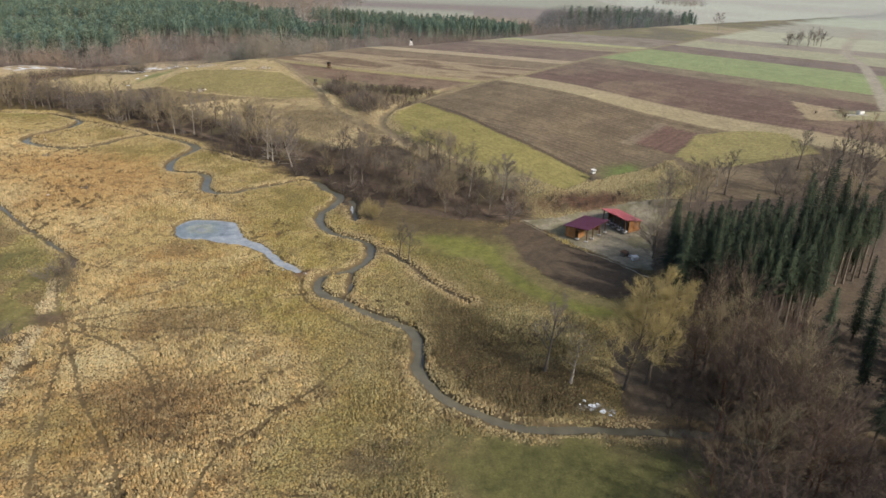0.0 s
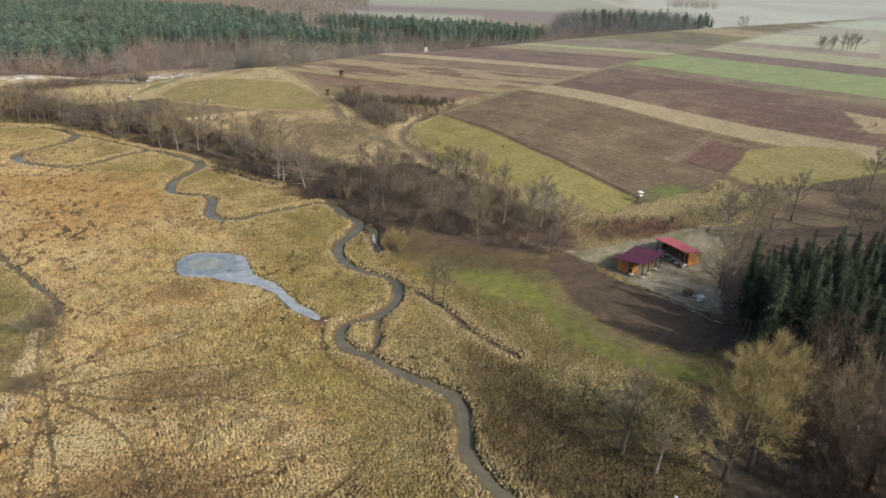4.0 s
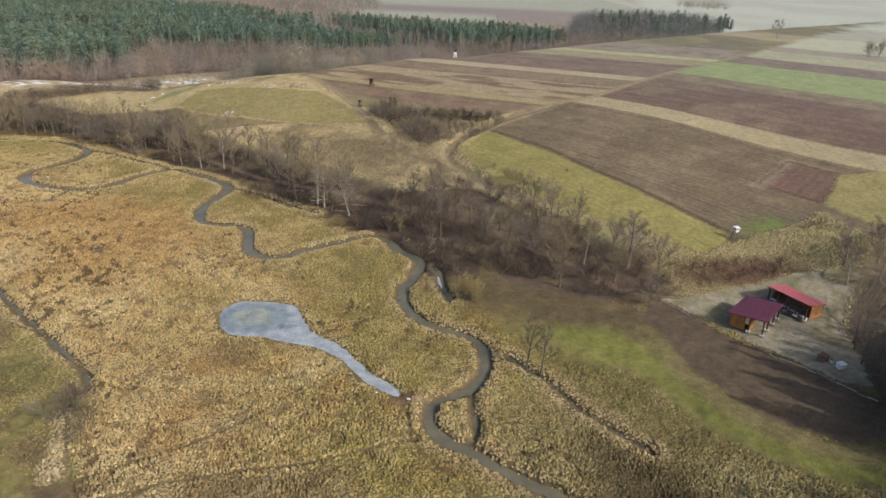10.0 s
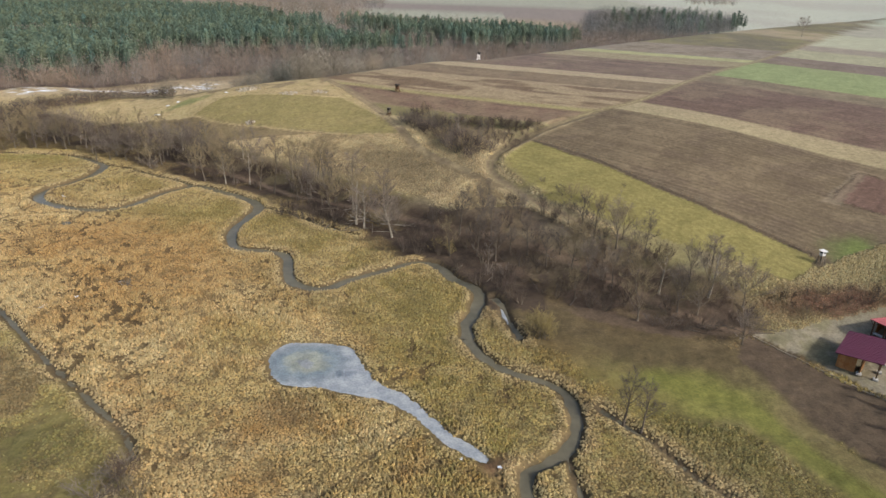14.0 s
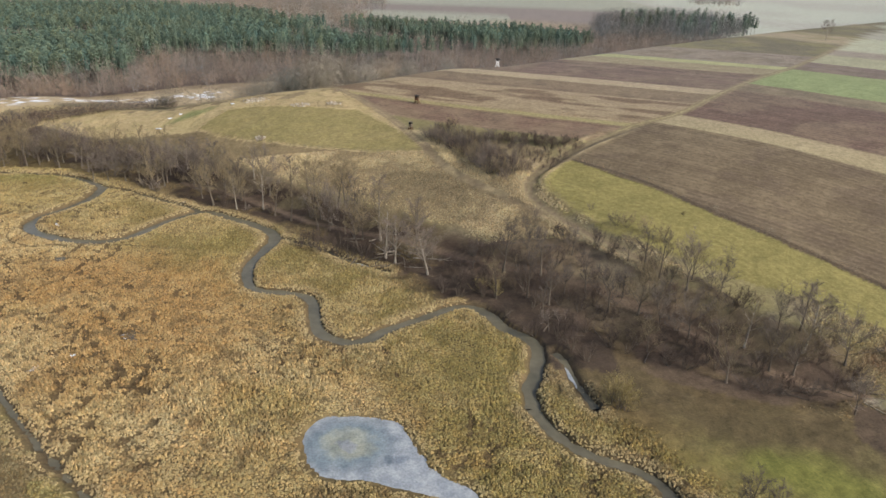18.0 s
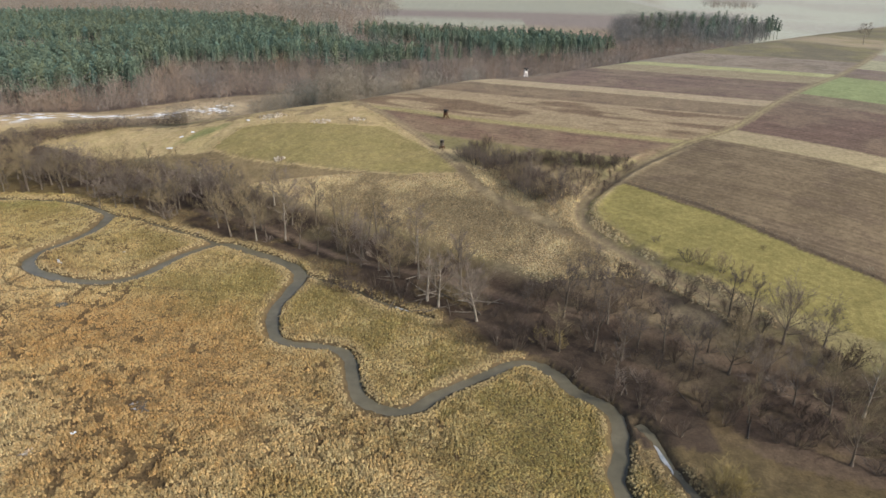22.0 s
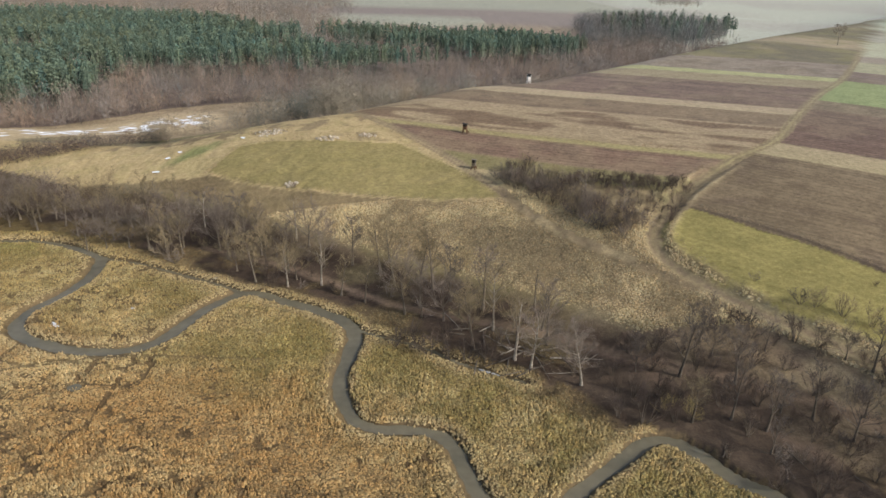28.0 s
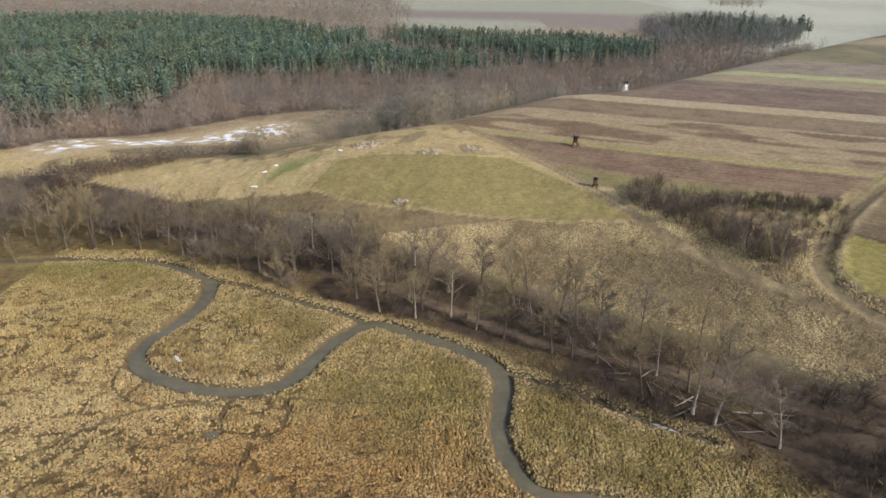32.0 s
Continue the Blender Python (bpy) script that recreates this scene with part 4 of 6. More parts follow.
ice_sheet("frozen_pond", POND_LINE + 0.6 * np.c_[-pond_way[:, 1], pond_way[:, 0]], 0.10, "frozen pond with cloudy grey-white ice and a narrow tail")

ice_sheet("ice_patch", spline([(-61.2, 191.0), (-60.2, 190.6), (-59.1, 189.9), (-57.9, 188.9), (-58.6, 189.0), (-59.7, 189.7), (-60.8, 190.4)], 3, True), 0.06, "small pale ice patch in a ditch")
ice_sheet("ice_patch", spline([(-22.5, 153.6), (-22.1, 153.2), (-21.8, 151.8), (-21.5, 150.3), (-21.3, 148.6), (-21.6, 148.2), (-21.9, 149.6), (-22.3, 150.9), (-22.4, 152.4)], 3, True), 0.06, "narrow pale ice strip in a side pool")
ice_sheet("ice_patch", spline([(-123.4, 186.6), (-122.2, 187.6), (-121.2, 186.6), (-122.2, 185.6)], 3, True), 0.75, "small dark ice hole in the reeds").data.materials[0] = M_WATER


# ---- tussocks ----
def tussocks(gap, seed):
    """Sedge tussocks: low uneven domes packed side by side where the cover is rough, taller along the banks."""
    rg = np.random.default_rng(seed)
    x, y = np.meshgrid(np.arange(-176, 72, gap), np.arange(38, 250, gap * 0.87))
    x = x + (np.arange(len(x)) % 2)[:, None] * gap * 0.5
    x, y = x.ravel(), y.ravel()
    seen = x > -52 - 0.855 * (y - 48)
    x, y = x[seen], y[seen]
    x, y = x + rg.uniform(-0.42, 0.42, x.size) * gap, y + rg.uniform(-0.42, 0.42, x.size) * gap
    k = np.searchsorted(GY, y) * nx + np.searchsorted(GX, x)
    keep = (aux[k, 0] > rg.uniform(0.5, 0.68, x.size)) & (wet[k] > rg.uniform(0.6, 1.0, x.size)) & (gd[k] < 50)
    keep &= (x < 34) | (gd[k] > 0)
    for rut in RUTS:
        keep &= near_dist(x, y, spline(rut, 4)) > rg.uniform(0.15, 0.45, x.size)
    x, y, k = x[keep], y[keep], k[keep]
    crease = creases(x, y) * meadow[k] * ramp(0.65, 0.85, aux[k, 0])
    keep = crease < rg.uniform(0.4, 0.7, x.size)
    x, y, k = x[keep], y[keep], k[keep]
    n = len(x)
    bank = ramp(2.3, 1.0, wet[k]) * ramp(0.3, 0.6, fbm(x, y, 2.5, 84, 2))
    amp = (0.4 + 0.6 * ramp(0.36, 0.6, fbm(x, y, 15, 87, 3))) * ramp(0.3, 0.95, aux[k, 0])
    z = height_at(x, y)
    size = gap * rg.uniform(0.42, 0.95, n)
    tall = gap * rg.uniform(0.35, 1.1, n) * (0.4 + 1.2 * fbm(x, y, 1.7, 83, 2)) * (0.5 + 0.95 * amp) * (1 - 0.25 * bank)
    side = 4
    a0 = rg.uniform(0, 6.28, n)
    v = np.empty((n, side + 1, 3), np.float32)
    v[:, 0] = np.stack([x + rg.uniform(-0.35, 0.35, n) * size, y + rg.uniform(-0.35, 0.35, n) * size, z + tall], 1)
    for j in range(side):
        a = a0 + j * 2 * math.pi / side + rg.uniform(-0.3, 0.3, n)
        r = size * rg.uniform(0.7, 1.3, n)
        v[:, j + 1] = np.stack([x + r * np.cos(a), y + r * np.sin(a), z - 0.1 + 0.1 * rg.random(n)], 1)
    f = np.array([(0, j + 1, (j + 1) % side + 1) for j in range(side)])
    f = (np.arange(n)[:, None, None] * (side + 1) + f[None]).reshape(-1, 3)
    c = tuss_tint[k] * (1.2 + (0.4 + amp)[:, None] * rg.uniform(-0.27, 0.27, n)[:, None])
    warm = rg.uniform(-0.07, 0.07, n)
    c = c * np.stack([1 + warm, np.ones(n), 1 - warm], 1)
    c = np.clip(c * (1 - 0.6 * bank[:, None]) + np.array((0.47, 0.37, 0.19)) * 0.6 * bank[:, None], 0, 0.75)
    me = mesh_of("grass_tussocks", v.reshape(-1, 3), f, M_BLADES, True)
    at = me.attributes.new("tint", "FLOAT_COLOR", "POINT")
    at.data.foreach_set("color", np.c_[np.repeat(c, side + 1, 0), np.ones(n * (side + 1))].astype(np.float32).ravel())
    tagged(new("grass_tussocks", me), "dry straw-coloured sedge and reed tussocks", "grass", kind="stuff")


tussocks(0.37, 5)


# ---- trees ----
class Mesher:
    """Gathers triangles."""
    def __init__(self):
        self.v, self.f = [], []

    def tube(self, pts, rad, sides):
        k0 = len(self.v)
        for j, (p, r) in enumerate(zip(pts, rad)):
            d = (pts[min(j + 1, len(pts) - 1)] - pts[max(j - 1, 0)]).normalized()
            u = d.orthogonal().normalized()
            w = d.cross(u)
            for s in range(sides):
                a = 2 * math.pi * s / sides
                self.v.append(p + (u * math.cos(a) + w * math.sin(a)) * r)
        for j in range(len(pts) - 1):
            for s in range(sides):
                a, b = k0 + j * sides + s, k0 + j * sides + (s + 1) % sides
                self.f += [(a, b, b + sides), (a, b + sides, a + sides)]

    def twig(self, p, q, w, rng):
        d = (q - p)
        u = d.cross(Vector((rng.uniform(-1, 1), rng.uniform(-1, 1), rng.uniform(-1, 1)))).normalized() * w
        k = len(self.v)
        self.v += [p - u, p + u, q]
        self.f.append((k, k + 1, k + 2))

    def mesh(self, name, mat, smooth=True):
        return mesh_of(name, np.array([tuple(v) for v in self.v]), self.f, mat, smooth)


def bent(p, d, length, r0, r1, rng, wob, lift, n=3):
    pts, rad = [p.copy()], [r0]
    d = d.normalized()
    for j in range(n):
        d = (d + Vector((rng.uniform(-wob, wob), rng.uniform(-wob, wob), rng.uniform(-wob, wob) + lift))).normalized()
        p = p + d * (length / n)
        pts.append(p.copy())
        rad.append(r0 + (r1 - r0) * (j + 1) / n)
    return pts, rad, d


def bare_tree(seed, h, kind, bark, twigs):
    """Meshes of a leafless tree: trunk with limbs, and the crown of branches and twigs."""
    rng = random.Random(seed)
    wood, fine = Mesher(), Mesher()
    P = dict(oak=(0.35, 0.58, 11, 7, 6, 6, 0.75), slender=(0.32, 0.3, 13, 5, 5, 6, 0.95), poplar=(0.18, 0.45, 19, 8, 7, 9, 0.85), shrub=(0.0, 0.5, 0, 6, 4, 5, 0.7), birch=(0.3, 0.36, 14, 6, 6, 8, 0.6))[kind]
    start, spread, limbs, nb, nt, ntw, up = P
    limbset = []
    if kind == "shrub":
        for j in range(9):
            a = rng.uniform(0, 2 * math.pi)
            o = rng.uniform(0.1, 1.25)
            limbset.append((Vector((math.cos(a) * 0.25, math.sin(a) * 0.25, -0.1)), Vector((math.cos(a) * o, math.sin(a) * o, 1)), h * rng.uniform(0.62, 0.8) * (1.05 - 0.2 * o), h * 0.012))
    else:
        tips = [(Vector((0, 0, -0.15)), Vector((rng.uniform(-0.06, 0.06), rng.uniform(-0.06, 0.06), 1)))]
        top = 0.92 if kind != "oak" else 0.5
        pts, rad, d = bent(tips[0][0], tips[0][1], h * top, h * 0.017 + 0.05, 0.03, rng, 0.06, 0.02, 6)
        rad[0] *= 1.35
        wood.tube(pts, rad, 7)
        for j in range(limbs):
            u = start + (0.97 - start) * (j + rng.random() * 0.7) / limbs
            k = min(int(u * 6), 5)
            p = pts[k].lerp(pts[k + 1], u * 6 - k)
            a = j * 2.4 + rng.uniform(-0.5, 0.5)
            f = (u - start) / (1 - start)
            if kind == "oak":
                limbset.append((p, Vector((math.cos(a), math.sin(a), 0.35 + 2.2 * f)), h * rng.uniform(0.42, 0.56), rad[k] * 0.5))
                continue
            ln = h * spread * (1.15 - 0.6 * f) * rng.uniform(0.75, 1.1)
            limbset.append((p, Vector((math.cos(a), math.sin(a), up * rng.uniform(0.6, 1.3))), ln, rad[k] * 0.5))
    for p, d, ln, r in limbset:
        pts, rad, d2 = bent(p, d, ln, r * 0.85, r * 0.25, rng, 0.2, 0.06, 4)
        wood.tube(pts, rad, 4)
        for j in range(nb):
            u = 0.2 + 0.8 * (j + rng.random()) / nb
            k = min(int(u * 4), 3)
            q = pts[k].lerp(pts[k + 1], u * 4 - k)
            dd = (pts[k + 1] - pts[k]).normalized() + Vector((rng.uniform(-1, 1), rng.uniform(-1, 1), rng.uniform(-0.4, 0.8))) * 0.62
            bp, br, _ = bent(q, dd, ln * rng.uniform(0.35, 0.55) * (1.2 - 0.55 * u), r * 0.32, 0.01, rng, 0.16, 0.1, 2)
            fine.tube(bp, br, 3)
            for t in range(nt):
                w = bp[0].lerp(bp[2], rng.uniform(0.25, 1))
                e = w + ((bp[2] - bp[0]).normalized() + Vector((rng.uniform(-1, 1), rng.uniform(-1, 1), rng.uniform(-0.6, 0.8))) * 0.85).normalized() * ln * rng.uniform(0.14, 0.3)
                fine.twig(w, e, 0.02, rng)
                for m in range(ntw):
                    s = w.lerp(e, rng.uniform(0.2, 1))
                    fine.twig(s, s + ((e - w).normalized() + Vector((rng.uniform(-1, 1), rng.uniform(-1, 1), rng.uniform(-0.8, 0.9))) * 1.0).normalized() * h * rng.uniform(0.03, 0.075), 0.012, rng)
    return wood.mesh("trunk", bark), fine.mesh("crown", twigs)


def spruce(seed, h, clear):
    """A spruce with drooping sprays; clear: how far up the stem is bare."""
    rng = random.Random(seed)
    wood, fine = Mesher(), Mesher()
    lean = Vector((rng.uniform(-0.02, 0.02), rng.uniform(-0.02, 0.02), 1))
    wood.tube([Vector((0, 0, -0.2)), lean * h * 0.5, lean * h], [h * 0.012 + 0.04, h * 0.009, 0.015], 6)
    z = clear * h
    while z < h - 0.25:
        f = (h - z) / (h * (1 - clear))
        reach = (0.3 + 1.95 * min(1.0, f * 1.35) ** 0.85) * rng.uniform(0.6, 1.25)
        for j in range(7):
            a = j * 0.9 + rng.uniform(-0.4, 0.4) + z * 2.1
            o = Vector((math.cos(a), math.sin(a), 0))
            s = Vector((-o.y, o.x, 0))
            rr = reach * rng.uniform(0.55, 1.2)
            p0 = lean * z
            for q in range(4):
                u = (q + 0.6) / 4
                c = p0 + o * rr * u + Vector((0, 0, -0.38 * rr * u * u + 0.12 * rr * u))
                wd = rr * 0.24 * (1.15 - u) + 0.09
                for side in (-1, 1):
                    tip = c + (s * side * wd + o * wd * 0.8) + Vector((0, 0, rng.uniform(-0.3, -0.05) * wd))
                    k = len(fine.v)
                    fine.v += [c - o * wd * 0.5 + Vector((0, 0, 0.08)), c + o * wd * 0.45 + Vector((0, 0, rng.uniform(-0.05, 0.1))), tip]
                    fine.f.append((k, k + 1, k + 2))
        z += rng.uniform(0.38, 0.6) * (0.6 + 0.5 * f)
    for j in range(3):
        fine.twig(lean * (h - 0.5), lean * h + Vector((0, 0, 0.3)), 0.09, rng)
    return wood.mesh("trunk", M_BARK), fine.mesh("crown", M_NEEDLE)


TREES = {}


def tree_kind(key, meshes, name, label, category, group):
    TREES[key] = (meshes, name, label, category, group)


def plant(key, x, y, scale=1.0, turn=None, tall=1.0, tilt=(0, 0)):
    (trunk, crown), name, label, category, group = TREES[key]
    ob = tagged(new(name), label, category, group)
    z = float(height_at(np.array([x]), np.array([y]))[0])
    ob.matrix_world = pose(x, y, z, tilt[0], tilt[1], random.uniform(0, 360) if turn is None else turn) @ Matrix.Diagonal((scale, scale, scale * tall, 1))
    for part_name, me in (("trunk", trunk), ("crown", crown)):
        new(part_name, me).parent = ob
    return ob


for j in range(3):
    tree_kind(f"oak{j}", bare_tree(10 + j, 11, "oak", M_BARK, (M_TWIG, M_TWIG_OLIVE, M_TWIG)[j]), "broadleaf_tree", "leafless spreading broadleaf tree with grey-brown twigs", "tree", "bare trees of the brookside strip")
    tree_kind(f"slender{j}", bare_tree(20 + j, 12, "slender", (M_BARK, M_BARK_PALE, M_BARK)[j], (M_TWIG_OLIVE, M_TWIG_OLIVE, M_TWIG)[j]), "alder_tree", "slender leafless alder with thin olive-grey twigs", "tree", "bare trees of the brookside strip")
    tree_kind(f"shrub{j}", bare_tree(30 + j, 4.2, "shrub", M_BARK, (M_TWIG, M_TWIG_OLIVE, M_TWIG_RED)[j]), "shrub", "leafless grey-brown shrub with many stems", "shrub", "shrubs of the brookside strip")
    tree_kind(f"spruce{j}", spruce(40 + j, 17, (0.12, 0.3, 0.5)[j]), "spruce_tree", ("dark green spruce branched almost to the ground", "dark green spruce with a bare lower stem", "dark green spruce with a long bare stem")[j], "tree", "spruces of the dark wood")
tree_kind("poplar", bare_tree(50, 14.5, "poplar", M_BARK_DARK, M_TWIG_YELLOW), "poplar_tree", "tall poplar with dense yellowish bare twigs", "tree", "poplars by the brook")
tree_kind("birch", bare_tree(51, 12, "birch", M_BARK_PALE, M_TWIG), "birch_tree", "leafless birch with a pale trunk and brown twigs", "tree", "birches")
# oak whose bark and twigs are coloured dark to stand in for shade
tree_kind("shade_tree", bare_tree(54, 12, "oak", M_POST, M_TWIG_RED), "shade_tree", "leafless broadleaf tree with reddish-brown twigs, coloured dark for shade", "tree", "bare trees of the dark wood")
tree_kind("brush", bare_tree(53, 4.6, "shrub", M_BARK, M_TWIG_DARK), "thicket_bush", "dense dark brown leafless brush", "shrub", "dark brush")
tree_kind("willow", bare_tree(52, 5, "shrub", M_BARK, M_TWIG_YELLOW), "willow_shrub", "rounded willow shrub with yellowish bare twigs", "shrub", "willows by the brook")

PLACED = []


def free(x, y, gap):
    if any((x - a) ** 2 + (y - b) ** 2 < gap * gap for a, b in PLACED):
        return False
    PLACED.append((x, y))
    return True


# trees that can be told apart
for x, y, s in [(-175, 250, 0.9), (-159, 251, 1.0), (-144, 255, 1.05), (-131, 250, 1.0), (-124, 247, 0.9), (-112, 242, 1.0), (2.2, 173.4, 1.05), (-0.5, 162, 0.8), (3.6, 160, 0.8), (9.7, 153.7, 0.75), (-12.5, 170, 0.9), (-93.8, 236, 0.95),
                (-100.6, 234, 0.95), (50, 133.5, 1.15), (53.5, 137, 1.0), (17.6, 143.3, 0.65), (-190, 252, 1.0), (-203, 255, 0.9), (-7.5, 168.5, 0.9)]:
    free(x, y, 0)
    plant(f"oak{random.randrange(3)}", x, y, s * random.uniform(0.92, 1.08))
for x, y, s in [(-96, 219.8, 0.8), (-83.8, 227.4, 0.95), (-77.8, 223.1, 1.0), (-75, 219.6, 1.0), (-70.1, 218.6, 0.95), (-67.5, 216, 1.0), (-64.4, 212, 1.0), (-58.6, 208.4, 1.05), (-48.9, 197, 1.0), (-55.2, 192.4, 1.0),
                (-61.5, 195.7, 0.95), (-49.4, 206.7, 0.8), (-70.2, 210.7, 0.9), (-30.5, 185.6, 0.95), (-23.4, 182.2, 0.85), (-22.7, 173.4, 0.85), (-32.4, 175.9, 0.75), (19.6, 81, 1.1), (23, 77.6, 0.85), (-7, 121.2, 0.7),
                (-4.9, 119.7, 0.7), (-16, 174, 0.8), (7.7, 159, 0.8), (-142.8, 239.4, 0.7), (-182, 242.7, 0.55)]:
    free(x, y, 0)
    plant(f"slender{random.randrange(3)}", x, y, s * random.uniform(0.95, 1.05), tilt=(random.uniform(-5, 5), random.uniform(-5, 5)))
for x, y, s in [(-45.9, 185.5, 0.9), (16.3, 157.1, 0.95), (-53, 190, 0.95), (-110, 246, 0.8), (-120, 250, 0.8)]:
    free(x, y, 0)
    plant("birch", x, y, s, tilt=(random.uniform(-7, 7), random.uniform(-7, 7)))
for x, y, s in [(30.9, 76.7, 1.05), (34.6, 78.5, 1.12), (38.5, 84, 0.9)]:
    free(x, y, 0)
    plant("poplar", x, y, s)
for x, y, s in [(-16.3, 142.8, 1.0), (-15.2, 143.9, 0.9), (-17.3, 143.9, 0.95), (-16.2, 144.6, 1.05), (-15.4, 142.4, 0.85), (-32.5, 176.5, 0.8), (-35.5, 178, 0.7), (46.7, 85.7, 1.2), (56, 93.5, 1.1), (24, 80.5, 0.9)]:
    free(x, y, 0)
    plant("willow", x, y, s)

for x, y, s in [(-39.5, 175.6, 1.2), (-42.6, 177.5, 0.9), (-30.6, 168.4, 0.8), (-26.4, 163, 0.9), (-22.5, 161, 1.0), (-20.7, 158.1, 1.0), (-18.7, 154.9, 0.9), (-14.1, 159.7, 1.0), (-11.7, 158, 0.9), (-7.7, 162.3, 0.8), (-5.9, 154.5, 1.0), (-3.5, 153.6, 1.1),
                (0.6, 155.9, 1.0), (-11.4, 188.3, 1.1), (-9.1, 186.3, 1.0), (-36.4, 192.3, 1.1), (-33.1, 190.7, 1.1), (-24.9, 181.7, 0.8), (-74.5, 197.5, 0.9), (-72, 196.5, 1.0), (-69, 194.8, 1.1), (-66, 193.6, 1.0), (-63.2, 193, 1.0), (-60, 191.5, 0.9), (-71.7, 200.5, 1.0), (-65.8, 197.5, 1.1)]:
    free(x, y, 0)
    plant("brush", x, y, s * random.uniform(0.95, 1.1))

rng = random.Random(77)


def scatter(poly_pts, count, gap, choose, size, tall=(0.9, 1.1), ok=None):
    xs, ys = [p[0] for p in poly_pts], [p[1] for p in poly_pts]
    made = tries = 0
    while made < count and tries < count * 40:
        tries += 1
        x, y = rng.uniform(min(xs), max(xs)), rng.uniform(min(ys), max(ys))
        if not inside(np.array([x]), np.array([y]), poly_pts)[0] or (ok and not ok(x, y)) or not free(x, y, gap):
            continue
        plant(choose(), x, y, rng.uniform(*size), tall=rng.uniform(*tall))
        made += 1


def dry(x, y, gap=2.0):
    return min(line_dist(np.array([x]), np.array([y]), l)[0][0] - w for l, w, _ in CHANNEL_LINES[:8]) > gap


shrubs = lambda: f"shrub{rng.randrange(3)}"
mixed = lambda: rng.choice(["oak0", "oak1", "oak2", "slender0", "slender2", "shrub0", "shrub1", "birch"])
STRIP_WEST = [(-235, 250), (-140, 240), (-108, 223), (-92, 216), (-80, 207), (-68, 201), (-58, 193), (-45, 187), (-42, 196), (-56, 209), (-75, 222), (-98, 240), (-125, 254), (-150, 263), (-235, 285)]
STRIP_EAST = [(-45, 187), (-38, 178), (-30, 168), (-22, 163), (-5, 152), (8, 147), (20, 148), (25, 158), (12, 166), (5, 178), (-8, 188), (-16, 194), (-36, 197)]
scatter([(-235, 248), (-150, 246), (-118, 233), (-104, 236), (-122, 252), (-150, 264), (-235, 282)], 46, 3.4, lambda: rng.choice(["oak0", "oak1", "oak2", "oak0", "slender0"]), (0.85, 1.15), ok=dry)
scatter(STRIP_WEST, 60, 3.2, lambda: rng.choice(["oak0", "oak1", "slender0", "slender1", "slender2", "oak2"]), (0.65, 1.0), ok=dry)
scatter(STRIP_WEST, 70, 2.2, lambda: rng.choice(["brush", "shrub0", "shrub1", "shrub2"]), (0.5, 1.0), ok=dry)
scatter(STRIP_EAST, 22, 3.4, lambda: rng.choice(["oak0", "oak1", "oak0", "slender2", "oak2"]), (0.5, 0.85), ok=dry)
scatter(STRIP_EAST, 100, 1.8, lambda: rng.choice(["brush", "brush", "shrub0", "shrub2", "shrub2"]), (0.5, 1.1), ok=dry)
scatter([(-52, 258), (-39, 240), (-29, 223), (-22, 226), (-31, 243), (-42, 260)], 62, 1.7, lambda: rng.choice(["shrub0", "shrub0", "shrub1", "brush"]), (0.9, 1.5))
scatter([(-34, 249.5), (-20, 245.5), (-8, 242), (-5, 245.5), (-18, 250.5), (-32, 255)], 48, 1.4, lambda: rng.choice(["brush", "brush", "shrub2"]), (0.5, 0.85))
scatter([(-29, 231), (-18, 228), (-9, 240), (-30, 247)], 34, 1.8, lambda: rng.choice(["shrub2", "shrub2", "shrub0"]), (0.35, 0.75))
scatter([(-46, 252), (-36, 238), (-30, 230), (-26, 234), (-36, 250)], 9, 3.0, lambda: rng.choice(["oak0", "oak1", "oak2"]), (0.45, 0.62))
HEDGE = [(-212, 288), (-190, 291), (-175, 296), (-148, 309), (-150, 313), (-178, 302), (-212, 296)]
BRAKE = [(36, 50), (57, 50), (57, 72), (56, 92), (50, 98), (42, 96), (40, 84), (34, 69)]
scatter([(40, 54), (55, 54), (55, 90), (50, 96), (44, 90)], 18, 3.2, lambda: rng.choice(["shade_tree", "shade_tree", "oak1"]), (0.95, 1.25))
scatter(BRAKE, 90, 1.8, lambda: rng.choice(["brush", "brush", "brush", "brush", "shrub2", "shade_tree"]), (0.6, 1.1))
SPRUCES = [(44, 100), (58, 96), (66, 98), (78, 113), (93, 124), (86, 131), (62, 125), (47, 119)]
for x, y, s in [(77.2, 114.7, 0.95), (79.4, 115.6, 1.0), (81.4, 116.3, 0.92), (83.6, 117.4, 1.0), (85.8, 118.2, 0.95), (87.8, 119.4, 0.9), (90, 120.6, 0.95), (78.4, 117.4, 0.98), (84.4, 119.6, 0.95),
                (59.5, 97.4, 0.85), (61.4, 97.2, 0.9), (63.2, 97.6, 0.86), (65, 97.2, 0.92), (66.8, 98, 0.88)]:
    free(x, y, 0)
    plant("spruce2", x, y, s)
scatter(SPRUCES, 140, 1.8, lambda: rng.choice(["spruce0", "spruce1", "spruce1", "spruce2"]), (0.78, 1.06))
scatter([(56, 62), (60, 48), (112, 44), (112, 98), (72, 94), (58, 84)], 78, 3.2, lambda: rng.choice(["spruce0", "spruce0", "spruce1"]), (0.7, 1.08))
# unseen spruces south of the view, added to throw shade on the meadow
scatter([(46, 20), (58, 20), (58, 38), (50, 36)], 16, 2.8, lambda: "spruce0", (1.1, 1.25))
scatter([(32, 38), (44, 30), (52, 30), (54, 52), (40, 54), (33, 49)], 40, 2.4, lambda: rng.choice(["shade_tree", "shade_tree", "brush"]), (0.8, 1.1))
